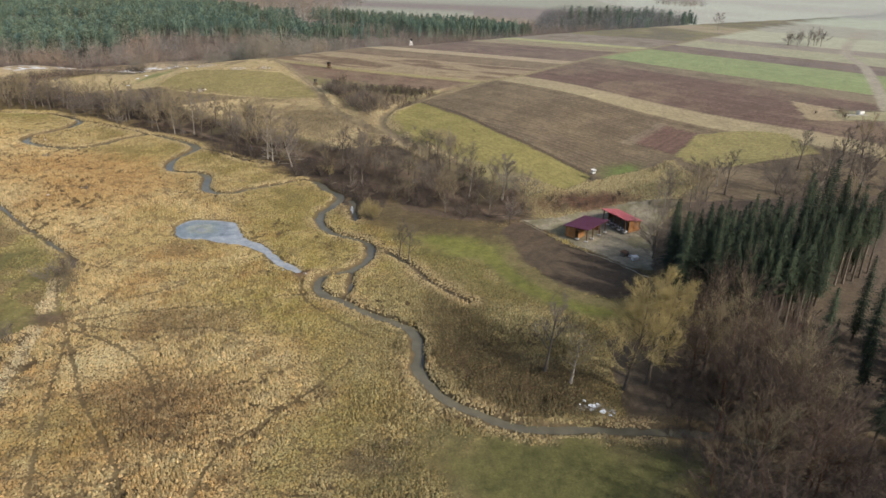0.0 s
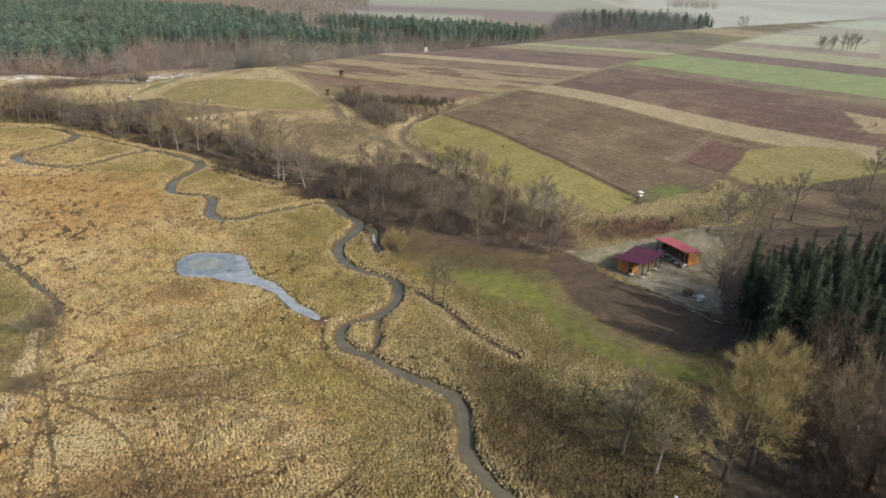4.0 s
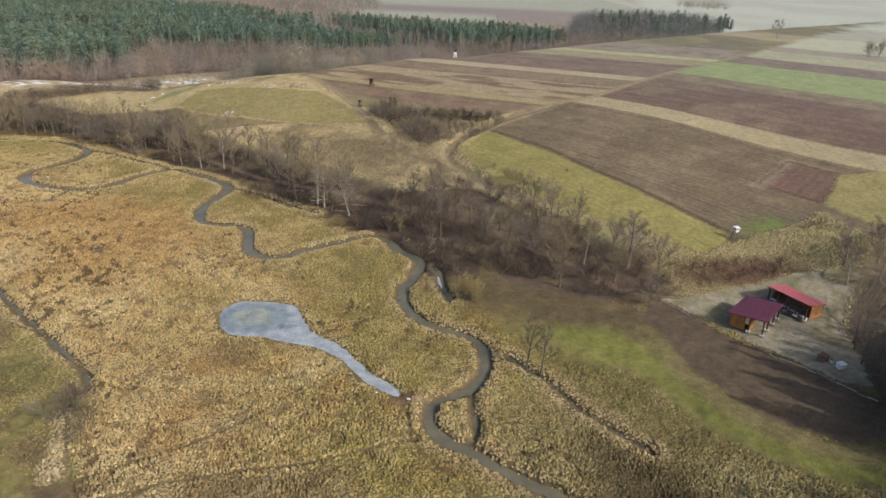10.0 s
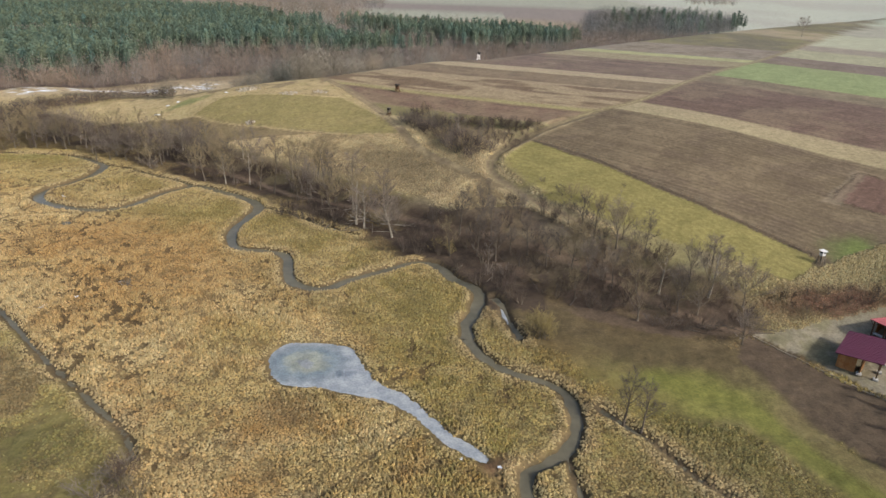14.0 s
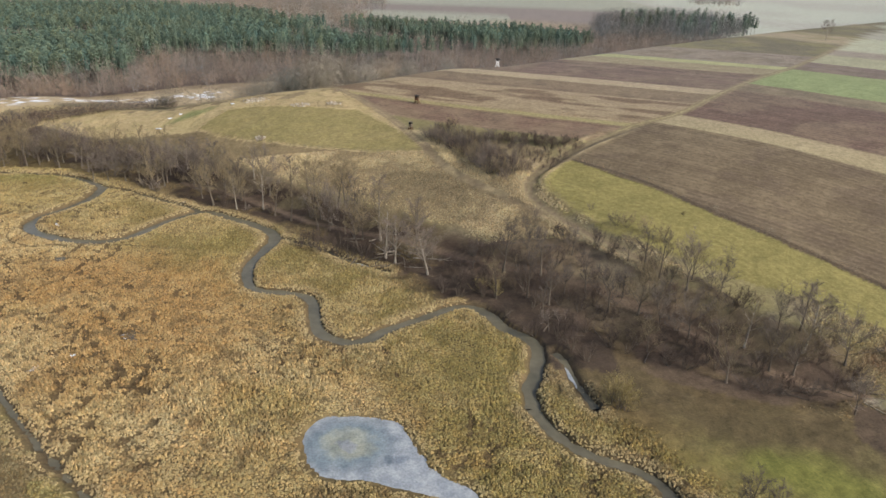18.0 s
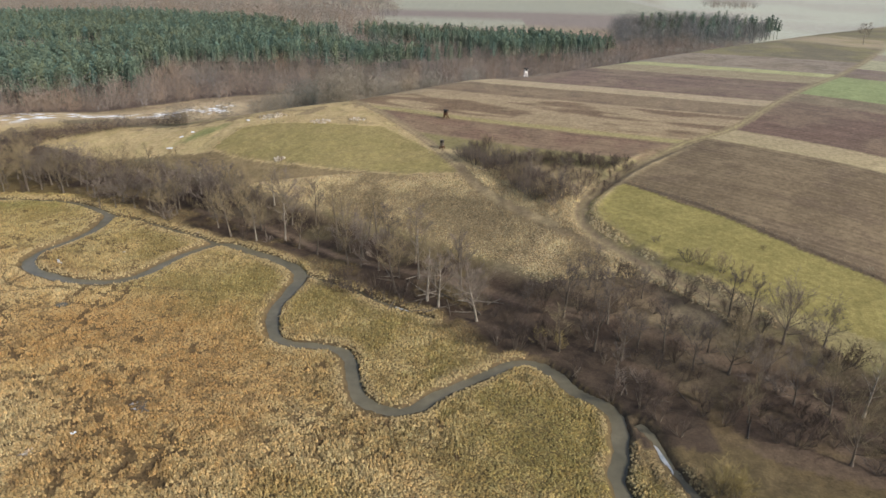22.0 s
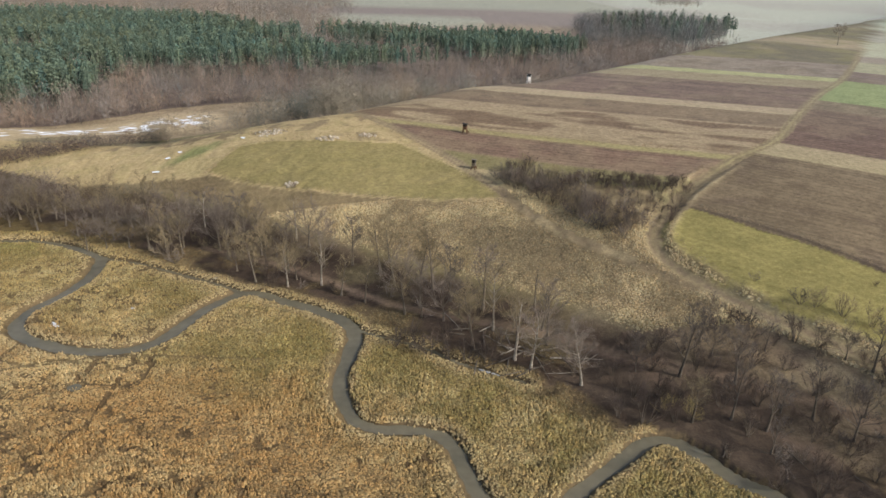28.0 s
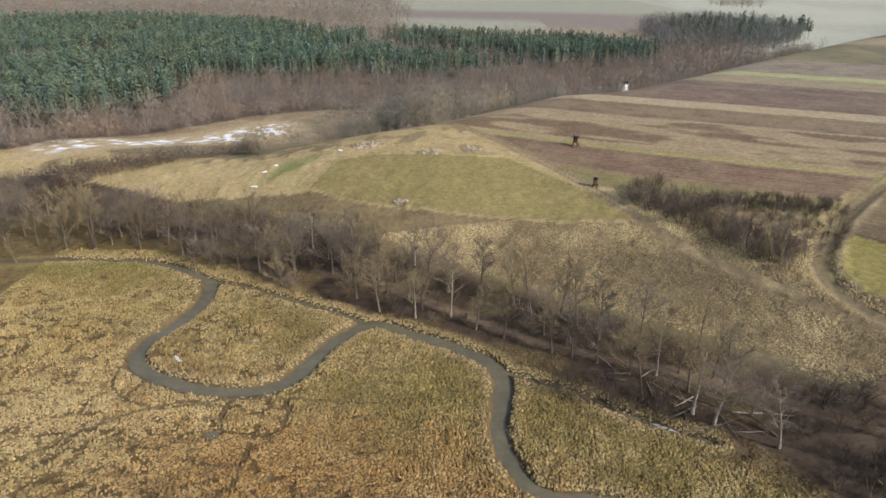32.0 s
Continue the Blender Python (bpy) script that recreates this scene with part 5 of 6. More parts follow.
# more unseen spruces, added to shade the brake
scatter([(56, 26), (112, 24), (112, 46), (62, 50), (56, 46)], 50, 3.4, lambda: rng.choice(["spruce0", "spruce1"]), (0.85, 1.05))
scatter([(74, 142), (84, 172), (112, 176), (150, 190), (165, 150), (110, 130)], 55, 4.0, mixed, (0.6, 1.0))
scatter([(50, 150), (62, 160), (75, 165), (74, 150), (58, 142)], 10, 4.0, mixed, (0.5, 0.9))
for x, y, s in [(31.5, 151.4, 0.7), (35, 155, 0.45), (22, 148.5, 0.8), (23, 152, 0.9), (-78.5, 240.5, 0.5), (-100, 259, 0.5), (-66.5, 99, 0.9), (-68.9, 104.6, 1.25), (-66.6, 103.2, 1.1), (-71.2, 103, 1.2), (-70, 106.6, 1.0), (-66, 100.8, 0.7), (-65, 82, 1.1), (-67, 78, 1.0), (-64, 77, 0.9), (-3, 61, 0.4), (-6, 59.5, 0.4), (0, 62, 0.35),
                (58, 172, 0.7), (62, 173, 0.8), (66, 171, 0.7), (9, 200, 0.3), (-150, 312, 1.0), (-146, 306, 0.8), (-10, 205, 0.5), (-4, 196, 1.0), (-1, 193, 1.1), (2, 190, 1.0), (-6, 197, 0.9), (120, 214, 0.4), (127.4, 208.6, 0.6), (127.8, 210.6, 0.7), (128, 213, 0.65), (128.3, 215, 0.6)]:
    plant(shrubs(), x, y, s)
for x, y in [(29.9, 153.7), (32.6, 152.8), (35, 152.4), (37.6, 153), (40, 154), (43.6, 154.6), (46, 156), (31, 156), (34, 156.5), (38, 157), (42, 157.5), (28.6, 156)]:
    plant("shrub2", x + rng.uniform(-0.6, 0.6), y + rng.uniform(-0.5, 0.5), rng.uniform(0.4, 0.7))
for x, y, s in [(47.8, 127, 0.8), (49, 131.5, 0.6), (46.8, 122.5, 0.55), (50.5, 125, 0.7)]:
    plant(rng.choice(["oak0", "oak2"]), x, y, s)
for x, y, s in [(182.6, 489.8, 1.0), (-25, 235, 0.6), (-32, 243, 0.6)]:
    plant("birch", x, y, s)
scatter([(190, 392), (215, 396), (212, 412), (192, 408)], 9, 4.0, lambda: "oak0", (0.6, 0.9))


# ---- far woods ----
def far_wood(name, label, template, pts, sizes, mat, seed):
    """Many trees of one wood in one mesh; template: a set of triangles of a tree 1 m high for each of some variants."""
    rg = np.random.default_rng(seed)
    out, cols = [], []
    zs = land(pts[:, 0], pts[:, 1])[0]
    which = rg.integers(0, len(template), len(pts))
    for j, tpl in enumerate(template):
        m = which == j
        a = rg.uniform(0, 2 * math.pi, m.sum())
        c, s = np.cos(a), np.sin(a)
        h = sizes[m]
        w = h * rg.uniform(0.8, 1.2, m.sum())
        X = (tpl[None, :, 0] * c[:, None] - tpl[None, :, 1] * s[:, None]) * w[:, None] + pts[m, 0][:, None]
        Y = (tpl[None, :, 0] * s[:, None] + tpl[None, :, 1] * c[:, None]) * w[:, None] + pts[m, 1][:, None]
        Z = tpl[None, :, 2] * h[:, None] + zs[m][:, None]
        out.append(np.stack([X, Y, Z], -1).reshape(-1, 3))
        warm, light = rg.normal(0, 0.07, m.sum()), rg.uniform(0.62, 1.3, m.sum())
        stand = fbm(pts[m, 0], pts[m, 1], 45, 95, 2) - 0.5
        col = np.stack([light * (1 + warm + 0.18 * stand), light, light * (1 - warm - 0.1 * stand)], 1)
        cols.append(np.repeat(col, len(tpl), 0))
    v = np.concatenate(out)
    me = mesh_of(name, v, np.arange(len(v)).reshape(-1, 3), mat)
    at = me.attributes.new("tint", "FLOAT_COLOR", "POINT")
    at.data.foreach_set("color", np.c_[np.concatenate(cols), np.ones(len(v))].astype(np.float32).ravel())
    tagged(new(name, me), label, "forest", kind="stuff")


def pine_template(seed):
    """A pine: a bare stem and a rounded crown of small needle clumps."""
    rg = random.Random(seed)
    t = []
    for a in (0, 2.1, 4.2):
        o = Vector((math.cos(a), math.sin(a), 0)) * 0.01
        o2 = Vector((math.cos(a + 2.1), math.sin(a + 2.1), 0)) * 0.01
        t += [o, o2, Vector((0, 0, 0.8))]
    sway = Vector((rg.uniform(-0.03, 0.03), rg.uniform(-0.03, 0.03), 0))
    core = [Vector((math.cos(q * 1.2566) * 0.075, math.sin(q * 1.2566) * 0.075, 0.42)) for q in range(5)]
    for q in range(5):
        t += [core[q], core[(q + 1) % 5], sway + Vector((0, 0, 0.9))]
    for k in range(25):
        u, a = (k + 0.5) / 25, k * 2.4 + rg.uniform(-0.3, 0.3)
        r = 0.15 * (1 - u ** 1.7) ** 0.6 * min(1.0, 0.55 + 2.2 * u) * rg.uniform(0.7, 1.15)
        c = sway * u + Vector((math.cos(a) * r, math.sin(a) * r, 0.38 + 0.58 * u + rg.uniform(-0.02, 0.02)))
        d = Vector((math.cos(a) * r * 4, math.sin(a) * r * 4, 0.55)).normalized()
        e1 = d.orthogonal().normalized()
        e2, g, a0 = d.cross(e1), rg.uniform(0.032, 0.055), rg.uniform(0, 6.28)
        ring = [c + (e1 * math.cos(a0 + q * 2.0944) + e2 * math.sin(a0 + q * 2.0944)) * g * rg.uniform(0.7, 1.4) - d * g * 0.5 for q in range(3)]
        for q in range(3):
            t += [ring[q], ring[(q + 1) % 3], c + d * g * rg.uniform(0.3, 0.7)]
    return np.array([tuple(v) for v in t])


def bare_template(seed, low=0.3, ends=19, wide=0.29, tufts=4, tuft=1.0):
    """A leafless crown: limbs from the stem to points of a rounded crown, with tufts of fine twigs round their ends."""
    rg = random.Random(seed)
    t = []

    def tri(p, q, w):
        u = (q - p).cross(Vector((rg.uniform(-1, 1), rg.uniform(-1, 1), rg.uniform(-0.6, 0.6)))).normalized() * w
        t.extend([p - u, p + u, q])
    tri(Vector((0, 0, 0)), Vector((rg.uniform(-0.03, 0.03), rg.uniform(-0.03, 0.03), 0.8)), 0.009)
    mid = (1 + low) / 2
    for k in range(ends):
        a, e = k * 2.4, math.asin(-0.6 + 1.55 * (k + 0.5) / ends)
        q = Vector((math.cos(a) * math.cos(e) * wide, math.sin(a) * math.cos(e) * wide, mid + math.sin(e) * (1 - low) / 2)) * rg.uniform(0.82, 1.04)
        p = Vector((0, 0, max(0.05, q.z * 0.55 - 0.08)))
        tri(p, q, 0.003)
        for j in range(tufts):
            out = (q - Vector((0, 0, mid - 0.1))).normalized()
            b = q + Vector((rg.uniform(-1, 1), rg.uniform(-1, 1), rg.uniform(-1, 1))) * 0.065
            nrm = (out + Vector((rg.uniform(-1, 1), rg.uniform(-1, 1), rg.uniform(-1, 1))) * 0.45).normalized()
            o = nrm.orthogonal().normalized()
            o = (o * math.cos(j * 1.9 + k) + nrm.cross(o) * math.sin(j * 1.9 + k)) * rg.uniform(0.04, 0.08) * tuft
            w = nrm.cross(o).normalized() * 0.0065 * tuft
            t.extend([b - o - w, b - o + w, b + o])
    return np.array([tuple(v) for v in t])


def wood_points(poly_pts, gap, seed, keep=None):
    rg = np.random.default_rng(seed)
    xs, ys = np.array(poly_pts).T
    X, Y = np.meshgrid(np.arange(xs.min(), xs.max(), gap), np.arange(ys.min(), ys.max(), gap))
    X, Y = X.ravel() + rg.uniform(-0.45, 0.45, X.size) * gap, Y.ravel() + rg.uniform(-0.45, 0.45, X.size) * gap
    m = inside(X, Y, poly_pts)
    if keep is not None:
        m &= keep(X, Y)
    return np.stack([X[m], Y[m]], 1)


def row_points(line, gap, wide, seed):
    l = spline(line, 12)
    seg = np.r_[0, np.cumsum(np.hypot(*np.diff(l, axis=0).T))]
    u = np.arange(0, seg[-1], gap)
    rg = np.random.default_rng(seed)
    return np.stack([np.interp(u, seg, l[:, 0]), np.interp(u, seg, l[:, 1])], 1) + rg.normal(0, wide, (len(u), 2))


PINES = [(-420, 350), (-262, 334), (-234, 356), (-208, 392), (-176, 428), (-135, 455), (-90, 478), (-30, 515), (40, 552), (62, 590), (0, 620), (-120, 610), (-170, 585), (-215, 645), (-340, 690), (-440, 660)]
pine_noise = lambda x, y: fbm(x, y, 70, 71, 3) < 0.64
LOW_TPL = [bare_template(70 + k, 0.0, 10, 0.5, 5, 1.9) for k in range(4)]
HEDGE_TPL = [bare_template(75 + k, 0.0, 18, 0.4, 4, 1.8) for k in range(4)]
BUSH_TPL = [bare_template(50 + k, 0.0, 26, 0.42, 6, 1.0) for k in range(4)]
FAR_TPL = [bare_template(80 + k, 0.08, 18, 0.36, 4, 0.8) for k in range(4)]
BARE_TPL, PINE_TPL = [bare_template(k, 0.2, 26, 0.33, 6, 0.58) for k in range(6)], [pine_template(k) for k in range(9)]
pts = wood_points(PINES, 4.1, 1, pine_noise)
far_wood("pine_forest", "dense blue-green pine forest on the far rise", PINE_TPL, pts, np.random.default_rng(2).uniform(13.5, 18, len(pts)), M_PINE, 3)
broad = lambda x, y: ~inside(x, y, PINES) | ~pine_noise(x, y)
pts = wood_points(FOREST, 6.3, 4, lambda x, y: broad(x, y) & (y < 540))
far_wood("bare_forest", "leafless grey-brown broadleaf forest along the far valley", BARE_TPL, pts, np.random.default_rng(5).uniform(9.5, 16.5, len(pts)), M_FARTWIG, 6)
pts = wood_points(FOREST, 7.0, 7, lambda x, y: broad(x, y) & (y >= 540))
far_wood("bare_forest", "leafless grey-brown broadleaf forest along the far valley", FAR_TPL, pts, np.random.default_rng(8).uniform(13, 18, len(pts)), M_FARTWIG, 16)
WOOD_FRONT = [(-420, 318), (-330, 319), (-226, 317), (-206, 349), (-172, 387), (-140, 404), (-96, 407), (-50, 404), (0, 429), (70, 494), (150, 559)]
pts = row_points(WOOD_FRONT, 1.5, 2.2, 22)
far_wood("wood_edge_scrub", "grey-brown leafless scrub and saplings along the forest edge", BUSH_TPL, pts, np.random.default_rng(23).uniform(6, 11, len(pts)), M_FARTWIG, 24)
VALLEY = [(-152, 312), (-125, 324), (-95, 332), (-60, 362), (-30, 384), (10, 420), (-20, 440), (-95, 405), (-140, 398), (-140, 350)]
pts = wood_points(VALLEY, 5.6, 8, lambda x, y: fbm(x, y, 16, 83, 2) > 0.36)
far_wood("valley_scrub", "grey leafless scrub filling a side valley", BUSH_TPL, pts, np.random.default_rng(9).uniform(5, 10, len(pts)), M_GREYTWIG, 10)
pts = np.array([(-106, 329), (-100, 328), (-93, 330), (-87, 335), (-97, 335), (-110, 334), (-80, 342), (-72, 352), (-64, 362), (-122, 328), (-116, 331), (-47, 376), (-150, 308), (-146, 306)], float)
tall = np.array([13, 15, 15, 13, 16, 11, 12, 11, 11, 9, 10, 11, 8, 9], float)
far_wood("willow_thicket", "large rounded grey willows behind the hill", [bare_template(60 + k, 0.0, 130, 0.46, 12, 0.6) for k in range(3)], pts, tall, M_GREYTWIG, 30)
pts = np.concatenate([wood_points(HEDGE, 1.6, 31), wood_points([(-330, 300), (-212, 287), (-212, 296), (-330, 318)], 2.2, 32)])
far_wood("field_hedge", "long dark leafless hedge on the hill's shoulder", HEDGE_TPL, pts, np.random.default_rng(33).uniform(2.6, 5.4, len(pts)), M_HEDGETWIG, 34)
pts = wood_points([(-700, 900), (-330, 890), (-160, 770), (-120, 820), (-150, 1000), (-170, 1200), (-900, 1200)], 11.0, 27)
far_wood("hill_forest", "leafless grey-brown forest on the farthest rise", [bare_template(100 + k, 0.08, 12, 0.4, 3, 1.3) for k in range(4)], pts, np.random.default_rng(28).uniform(14, 20, len(pts)), M_FARTWIG, 29)
pts = wood_points([(60, 600), (112, 618), (170, 648), (245, 755), (255, 790), (200, 860), (100, 790)], 6.0, 11)
far_wood("far_copse", "hazy grey leafless wood on a far rise", BARE_TPL, pts, np.random.default_rng(12).uniform(15, 22, len(pts)), M_HAZETWIG, 13)
pts = np.concatenate([row_points([(236, 750), (246, 760), (252, 775)], 4, 2, 14), wood_points([(90, 640), (170, 650), (245, 757), (250, 785), (200, 840), (120, 760)], 17.0, 15)])
far_wood("far_spruces", "dark conifers standing in and beside a far wood", PINE_TPL, pts, np.random.default_rng(16).uniform(18, 23, len(pts)), M_PINE, 18)
pts = wood_points([(330, 1180), (420, 1200), (420, 1260), (330, 1240)], 9.0, 17)
far_wood("distant_wood", "distant grey wood on the skyline", FAR_TPL, pts, np.random.default_rng(18).uniform(14, 18, len(pts)), M_FARTWIG, 19)

# low brush along field edges
pts = np.concatenate([row_points([(-84, 307), (-72, 300), (-55, 292.5), (-22, 279), (14, 266)], 0.9, 0.5, 1), row_points([(-125, 272), (-113, 264.4), (-102, 259.4), (-89, 254.4), (-64.6, 247.3), (-49, 246)], 0.7, 0.35, 2),
                      row_points([(x - 2.4, y - 1.2) for x, y in EDGE_TRACK], 0.9, 0.5, 3), row_points([(-24.5, 224), (-20, 233.5), (-9, 246.5), (2, 256)], 0.6, 0.6, 4), row_points([(-10.5, 236), (3, 220.8), (17, 200.8), (43, 168.3)], 0.8, 0.3, 5),
                      row_points([(-18.5, 221), (-15, 208), (-8, 197), (4, 187)], 0.6, 0.7, 6), row_points([(-120, 297), (-112, 297), (-104, 294)], 0.25, 1.6, 7), row_points([(-87, 290), (-81, 289.5)], 0.2, 1.0, 8), row_points([(-98, 288), (-92, 287)], 0.2, 1.6, 9), row_points([(-124.4, 273), (-121.6, 280), (-119.1, 286.4)], 0.6, 0.4, 10), row_points([(-119, 287), (-105, 288), (-90, 286), (-74, 283.6)], 0.8, 0.3, 11)])
far_wood("edge_brush", "low dry brush and bramble along field edges", LOW_TPL, pts, np.random.default_rng(20).uniform(0.6, 1.4, len(pts)), M_BRUSH, 21)


# ---- sheds and yard ----
def shed(name, label, at, turn, length, width, low, high, walls, post_side, metal):
    """A lean-to shed: sheet roof that falls to one side, board walls and posts on concrete feet. x runs along it, y towards its high side."""
    ob = tagged(new(name), label, "shed", "sheds in the yard")
    z0 = float(height_at(np.array([at[0]]), np.array([at[1]]))[0])
    ob.matrix_world = pose(at[0], at[1], z0, 0, 0, turn)
    tilt = math.degrees(math.atan2(high - low, width))
    bm = bmesh.new()
    box(bm, (length, width / math.cos(radians(tilt)), 0.09), (0, 0, (low + high) / 2), 0, (tilt, 0), 0.02)
    roof = part("roof", bm, metal, ob, "sheet-metal roof")
    n = int(length / 0.55)
    rib = None
    for k in range(n + 1):
        if rib is None:
            b2 = bmesh.new()
            box(b2, (0.06, width / math.cos(radians(tilt)), 0.05), (0, 0, 0), 0, (tilt, 0), 0.012)
            rib = part("rib", b2, metal, roof)
            o = rib
        else:
            o = new("rib", rib.data)
            o.parent = roof
        o.location = (-length / 2 + 0.1 + k * (length - 0.2) / n, 0, (low + high) / 2 + 0.065)
    bm = bmesh.new()
    for y, z in ((-width / 2 + 0.4, low - 0.12), (width / 2 - 0.5, high - 0.2)):
        box(bm, (length - 0.5, 0.14, 0.18), (0, y, z), 0, (0, 0), 0.01)
    part("purlin", bm, M_POST, ob)
    for nm, x0, y0, x1, y1, h0, h1 in walls:
        ln = math.hypot(x1 - x0, y1 - y0)
        k = max(2, int(ln / 0.3))
        ang = math.degrees(math.atan2(y1 - y0, x1 - x0))
        bm = bmesh.new()
        nxt = Vector((-(y1 - y0), x1 - x0, 0)).normalized() * 0.07
        box(bm, (ln, 0.08, 0.12), ((x0 + x1) / 2 + nxt.x, (y0 + y1) / 2 + nxt.y, 0.5), ang)
        wall = part(nm, bm, M_BOARD, ob, "orange-brown board wall")
        for j in range(k):
            u = (j + 0.5) / k
            h = h0 + (h1 - h0) * u
            bm = bmesh.new()
            box(bm, (ln / k - 0.012, 0.04 + 0.008 * (j % 2), h), (x0 + (x1 - x0) * u, y0 + (y1 - y0) * u, h / 2), ang)
            part("board", bm, M_BOARD, wall)
    for x, y in post_side:
        h = low + (high - low) * (y / width + 0.5) - 0.1
        bm = bmesh.new()
        box(bm, (0.18, 0.18, h), (x, y, h / 2), 0, (0, 0), 0.015)
        for sx in (-1, 1):
            beam(bm, (x, y, h - 0.95), (x + sx * 0.75, y, h - 0.08), 0.055, None, 5)
        p = part("post", bm, M_POST, ob)
        b2 = bmesh.new()
        box(b2, (0.75, 0.75, 0.32), (x, y, 0.12), 12, (0, 0), 0.05)
        part("footing", b2, M_CONCRETE, p, "pale concrete footing")
    return ob


L1, W1 = 9.4, 6.6
shed("open_shed", "open shed with red sheet roof, coloured darker as if shaded, and board walls", (35.0, 139.0), math.degrees(math.atan2(-0.77, -0.64)), L1, W1, 2.5, 3.1,
     [("back_wall", -L1 / 2 + 0.5, -W1 / 2 + 0.5, L1 / 2 - 0.5, -W1 / 2 + 0.5, 2.35, 2.35), ("end_wall", L1 / 2 - 0.5, -W1 / 2 + 0.5, L1 / 2 - 0.5, -0.2, 2.4, 2.75),
      ("end_wall", -L1 / 2 + 0.5, -W1 / 2 + 0.5, -L1 / 2 + 0.5, 1.2, 2.4, 2.85), ("inner_wall", L1 / 2 - 0.6, 0.6, 1.2, 0.6, 2.2, 2.2)],
     [(L1 / 2 - 0.45, W1 / 2 - 0.5), (L1 / 6, W1 / 2 - 0.5), (-L1 / 6, W1 / 2 - 0.5), (-L1 / 2 + 0.45, W1 / 2 - 0.5), (L1 / 2 - 0.45, 0.5)], M_ROOF_SHADED)
L2, W2 = 9.0, 5.4
shed("long_shed", "long open shed with bright red ribbed sheet roof", (44.3, 144.2), 119, L2, W2, 2.5, 3.4,
     [("back_wall", -L2 / 2 + 0.4, -W2 / 2 + 0.5, L2 / 2 - 0.4, -W2 / 2 + 0.5, 2.35, 2.35), ("end_wall", -L2 / 2 + 0.4, -W2 / 2 + 0.5, -L2 / 2 + 0.4, 1.2, 2.4, 3.0), ("end_wall", L2 / 2 - 0.4, -W2 / 2 + 0.5, L2 / 2 - 0.4, 0.5, 2.4, 2.95)],
     [(-L2 / 2 + 0.6 + k * (L2 - 1.2) / 4, W2 / 2 - 0.6) for k in range(5)], M_ROOF)


def bench_table(x, y, turn):
    ob = tagged(new("picnic_table"), "pale wooden table with benches under a shed roof", "table", "tables under the long shed")
    ob.matrix_world = pose(x, y, float(height_at(np.array([x]), np.array([y]))[0]), 0, 0, turn)
    bm = bmesh.new()
    box(bm, (1.8, 0.75, 0.06), (0, 0, 0.74), 0, (0, 0), 0.01)
    part("tabletop", bm, M_WHITE, ob, "pale tabletop")
    for sy in (-0.7, 0.7):
        bm = bmesh.new()
        box(bm, (1.8, 0.28, 0.05), (0, sy, 0.44), 0, (0, 0), 0.01)
        part("bench", bm, M_GREYWOOD, ob)
    for sx in (-0.7, 0.7):
        bm = bmesh.new()
        beam(bm, (sx, -0.7, 0), (sx, 0.2, 0.72), 0.05)
        beam(bm, (sx, 0.7, 0), (sx, -0.2, 0.72), 0.05)
        box(bm, (0.06, 1.5, 0.08), (sx, 0, 0.4))
        part("leg", bm, M_GREYWOOD, ob)


for k in range(4):
    bench_table(43.1 - (1.5 - k) * 1.0, 143.4 + (1.5 - k) * 1.8, 119)


def crate(name, label, x, y, turn, size, body, lid, group="crates beside the yard"):
    ob = tagged(new(name), label, "crate", group)
    ob.matrix_world = pose(x, y, float(height_at(np.array([x]), np.array([y]))[0]), 0, 0, turn)
    w, d, h = size
    bm = bmesh.new()
    for sx in (-1, 1):
        box(bm, (0.05, d, h - 0.1), (sx * w / 2, 0, h / 2 + 0.1), 0, (0, 0), 0.01)
    for k in range(5):
        for sy in (-1, 1):
            box(bm, (w, 0.05, h / 6), (0, sy * d / 2, 0.2 + (k + 0.5) * h / 5.4), 0, (0, 0), 0.01)
    part("body", bm, body, ob)
    bm = bmesh.new()
    box(bm, (w + 0.2, d + 0.2, 0.07), (0, 0, h + 0.12), 0, (4, 0), 0.015)
    part("lid", bm, lid, ob)
    for sx in (-1, 1):
        for sy in (-1, 1):
            bm = bmesh.new()
            beam(bm, (sx * w * 0.42, sy * d * 0.42, 0), (sx * w * 0.42, sy * d * 0.42, 0.22), 0.06)
            part("foot", bm, M_POST, ob)


crate("wooden_crate", "dark slatted crate with a pale side", 41.6, 127.2, 35, (1.5, 1.1, 1.0), M_GREYWOOD, M_POST)
crate("white_crate", "white box standing beside the yard", 43.4, 125.0, 20, (1.2, 0.9, 0.9), M_WHITE, M_WHITE)
crate("white_crate", "large white box on a grassy plot by the fields", 134.6, 213.8, 10, (1.7, 1.3, 1.3), M_WHITE, M_GREYWOOD, "")
crate("wooden_crate", "dark slatted crate with a pale side", 42.7, 126.6, 70, (0.7, 0.5, 0.6), M_WHITE, M_GREYWOOD)


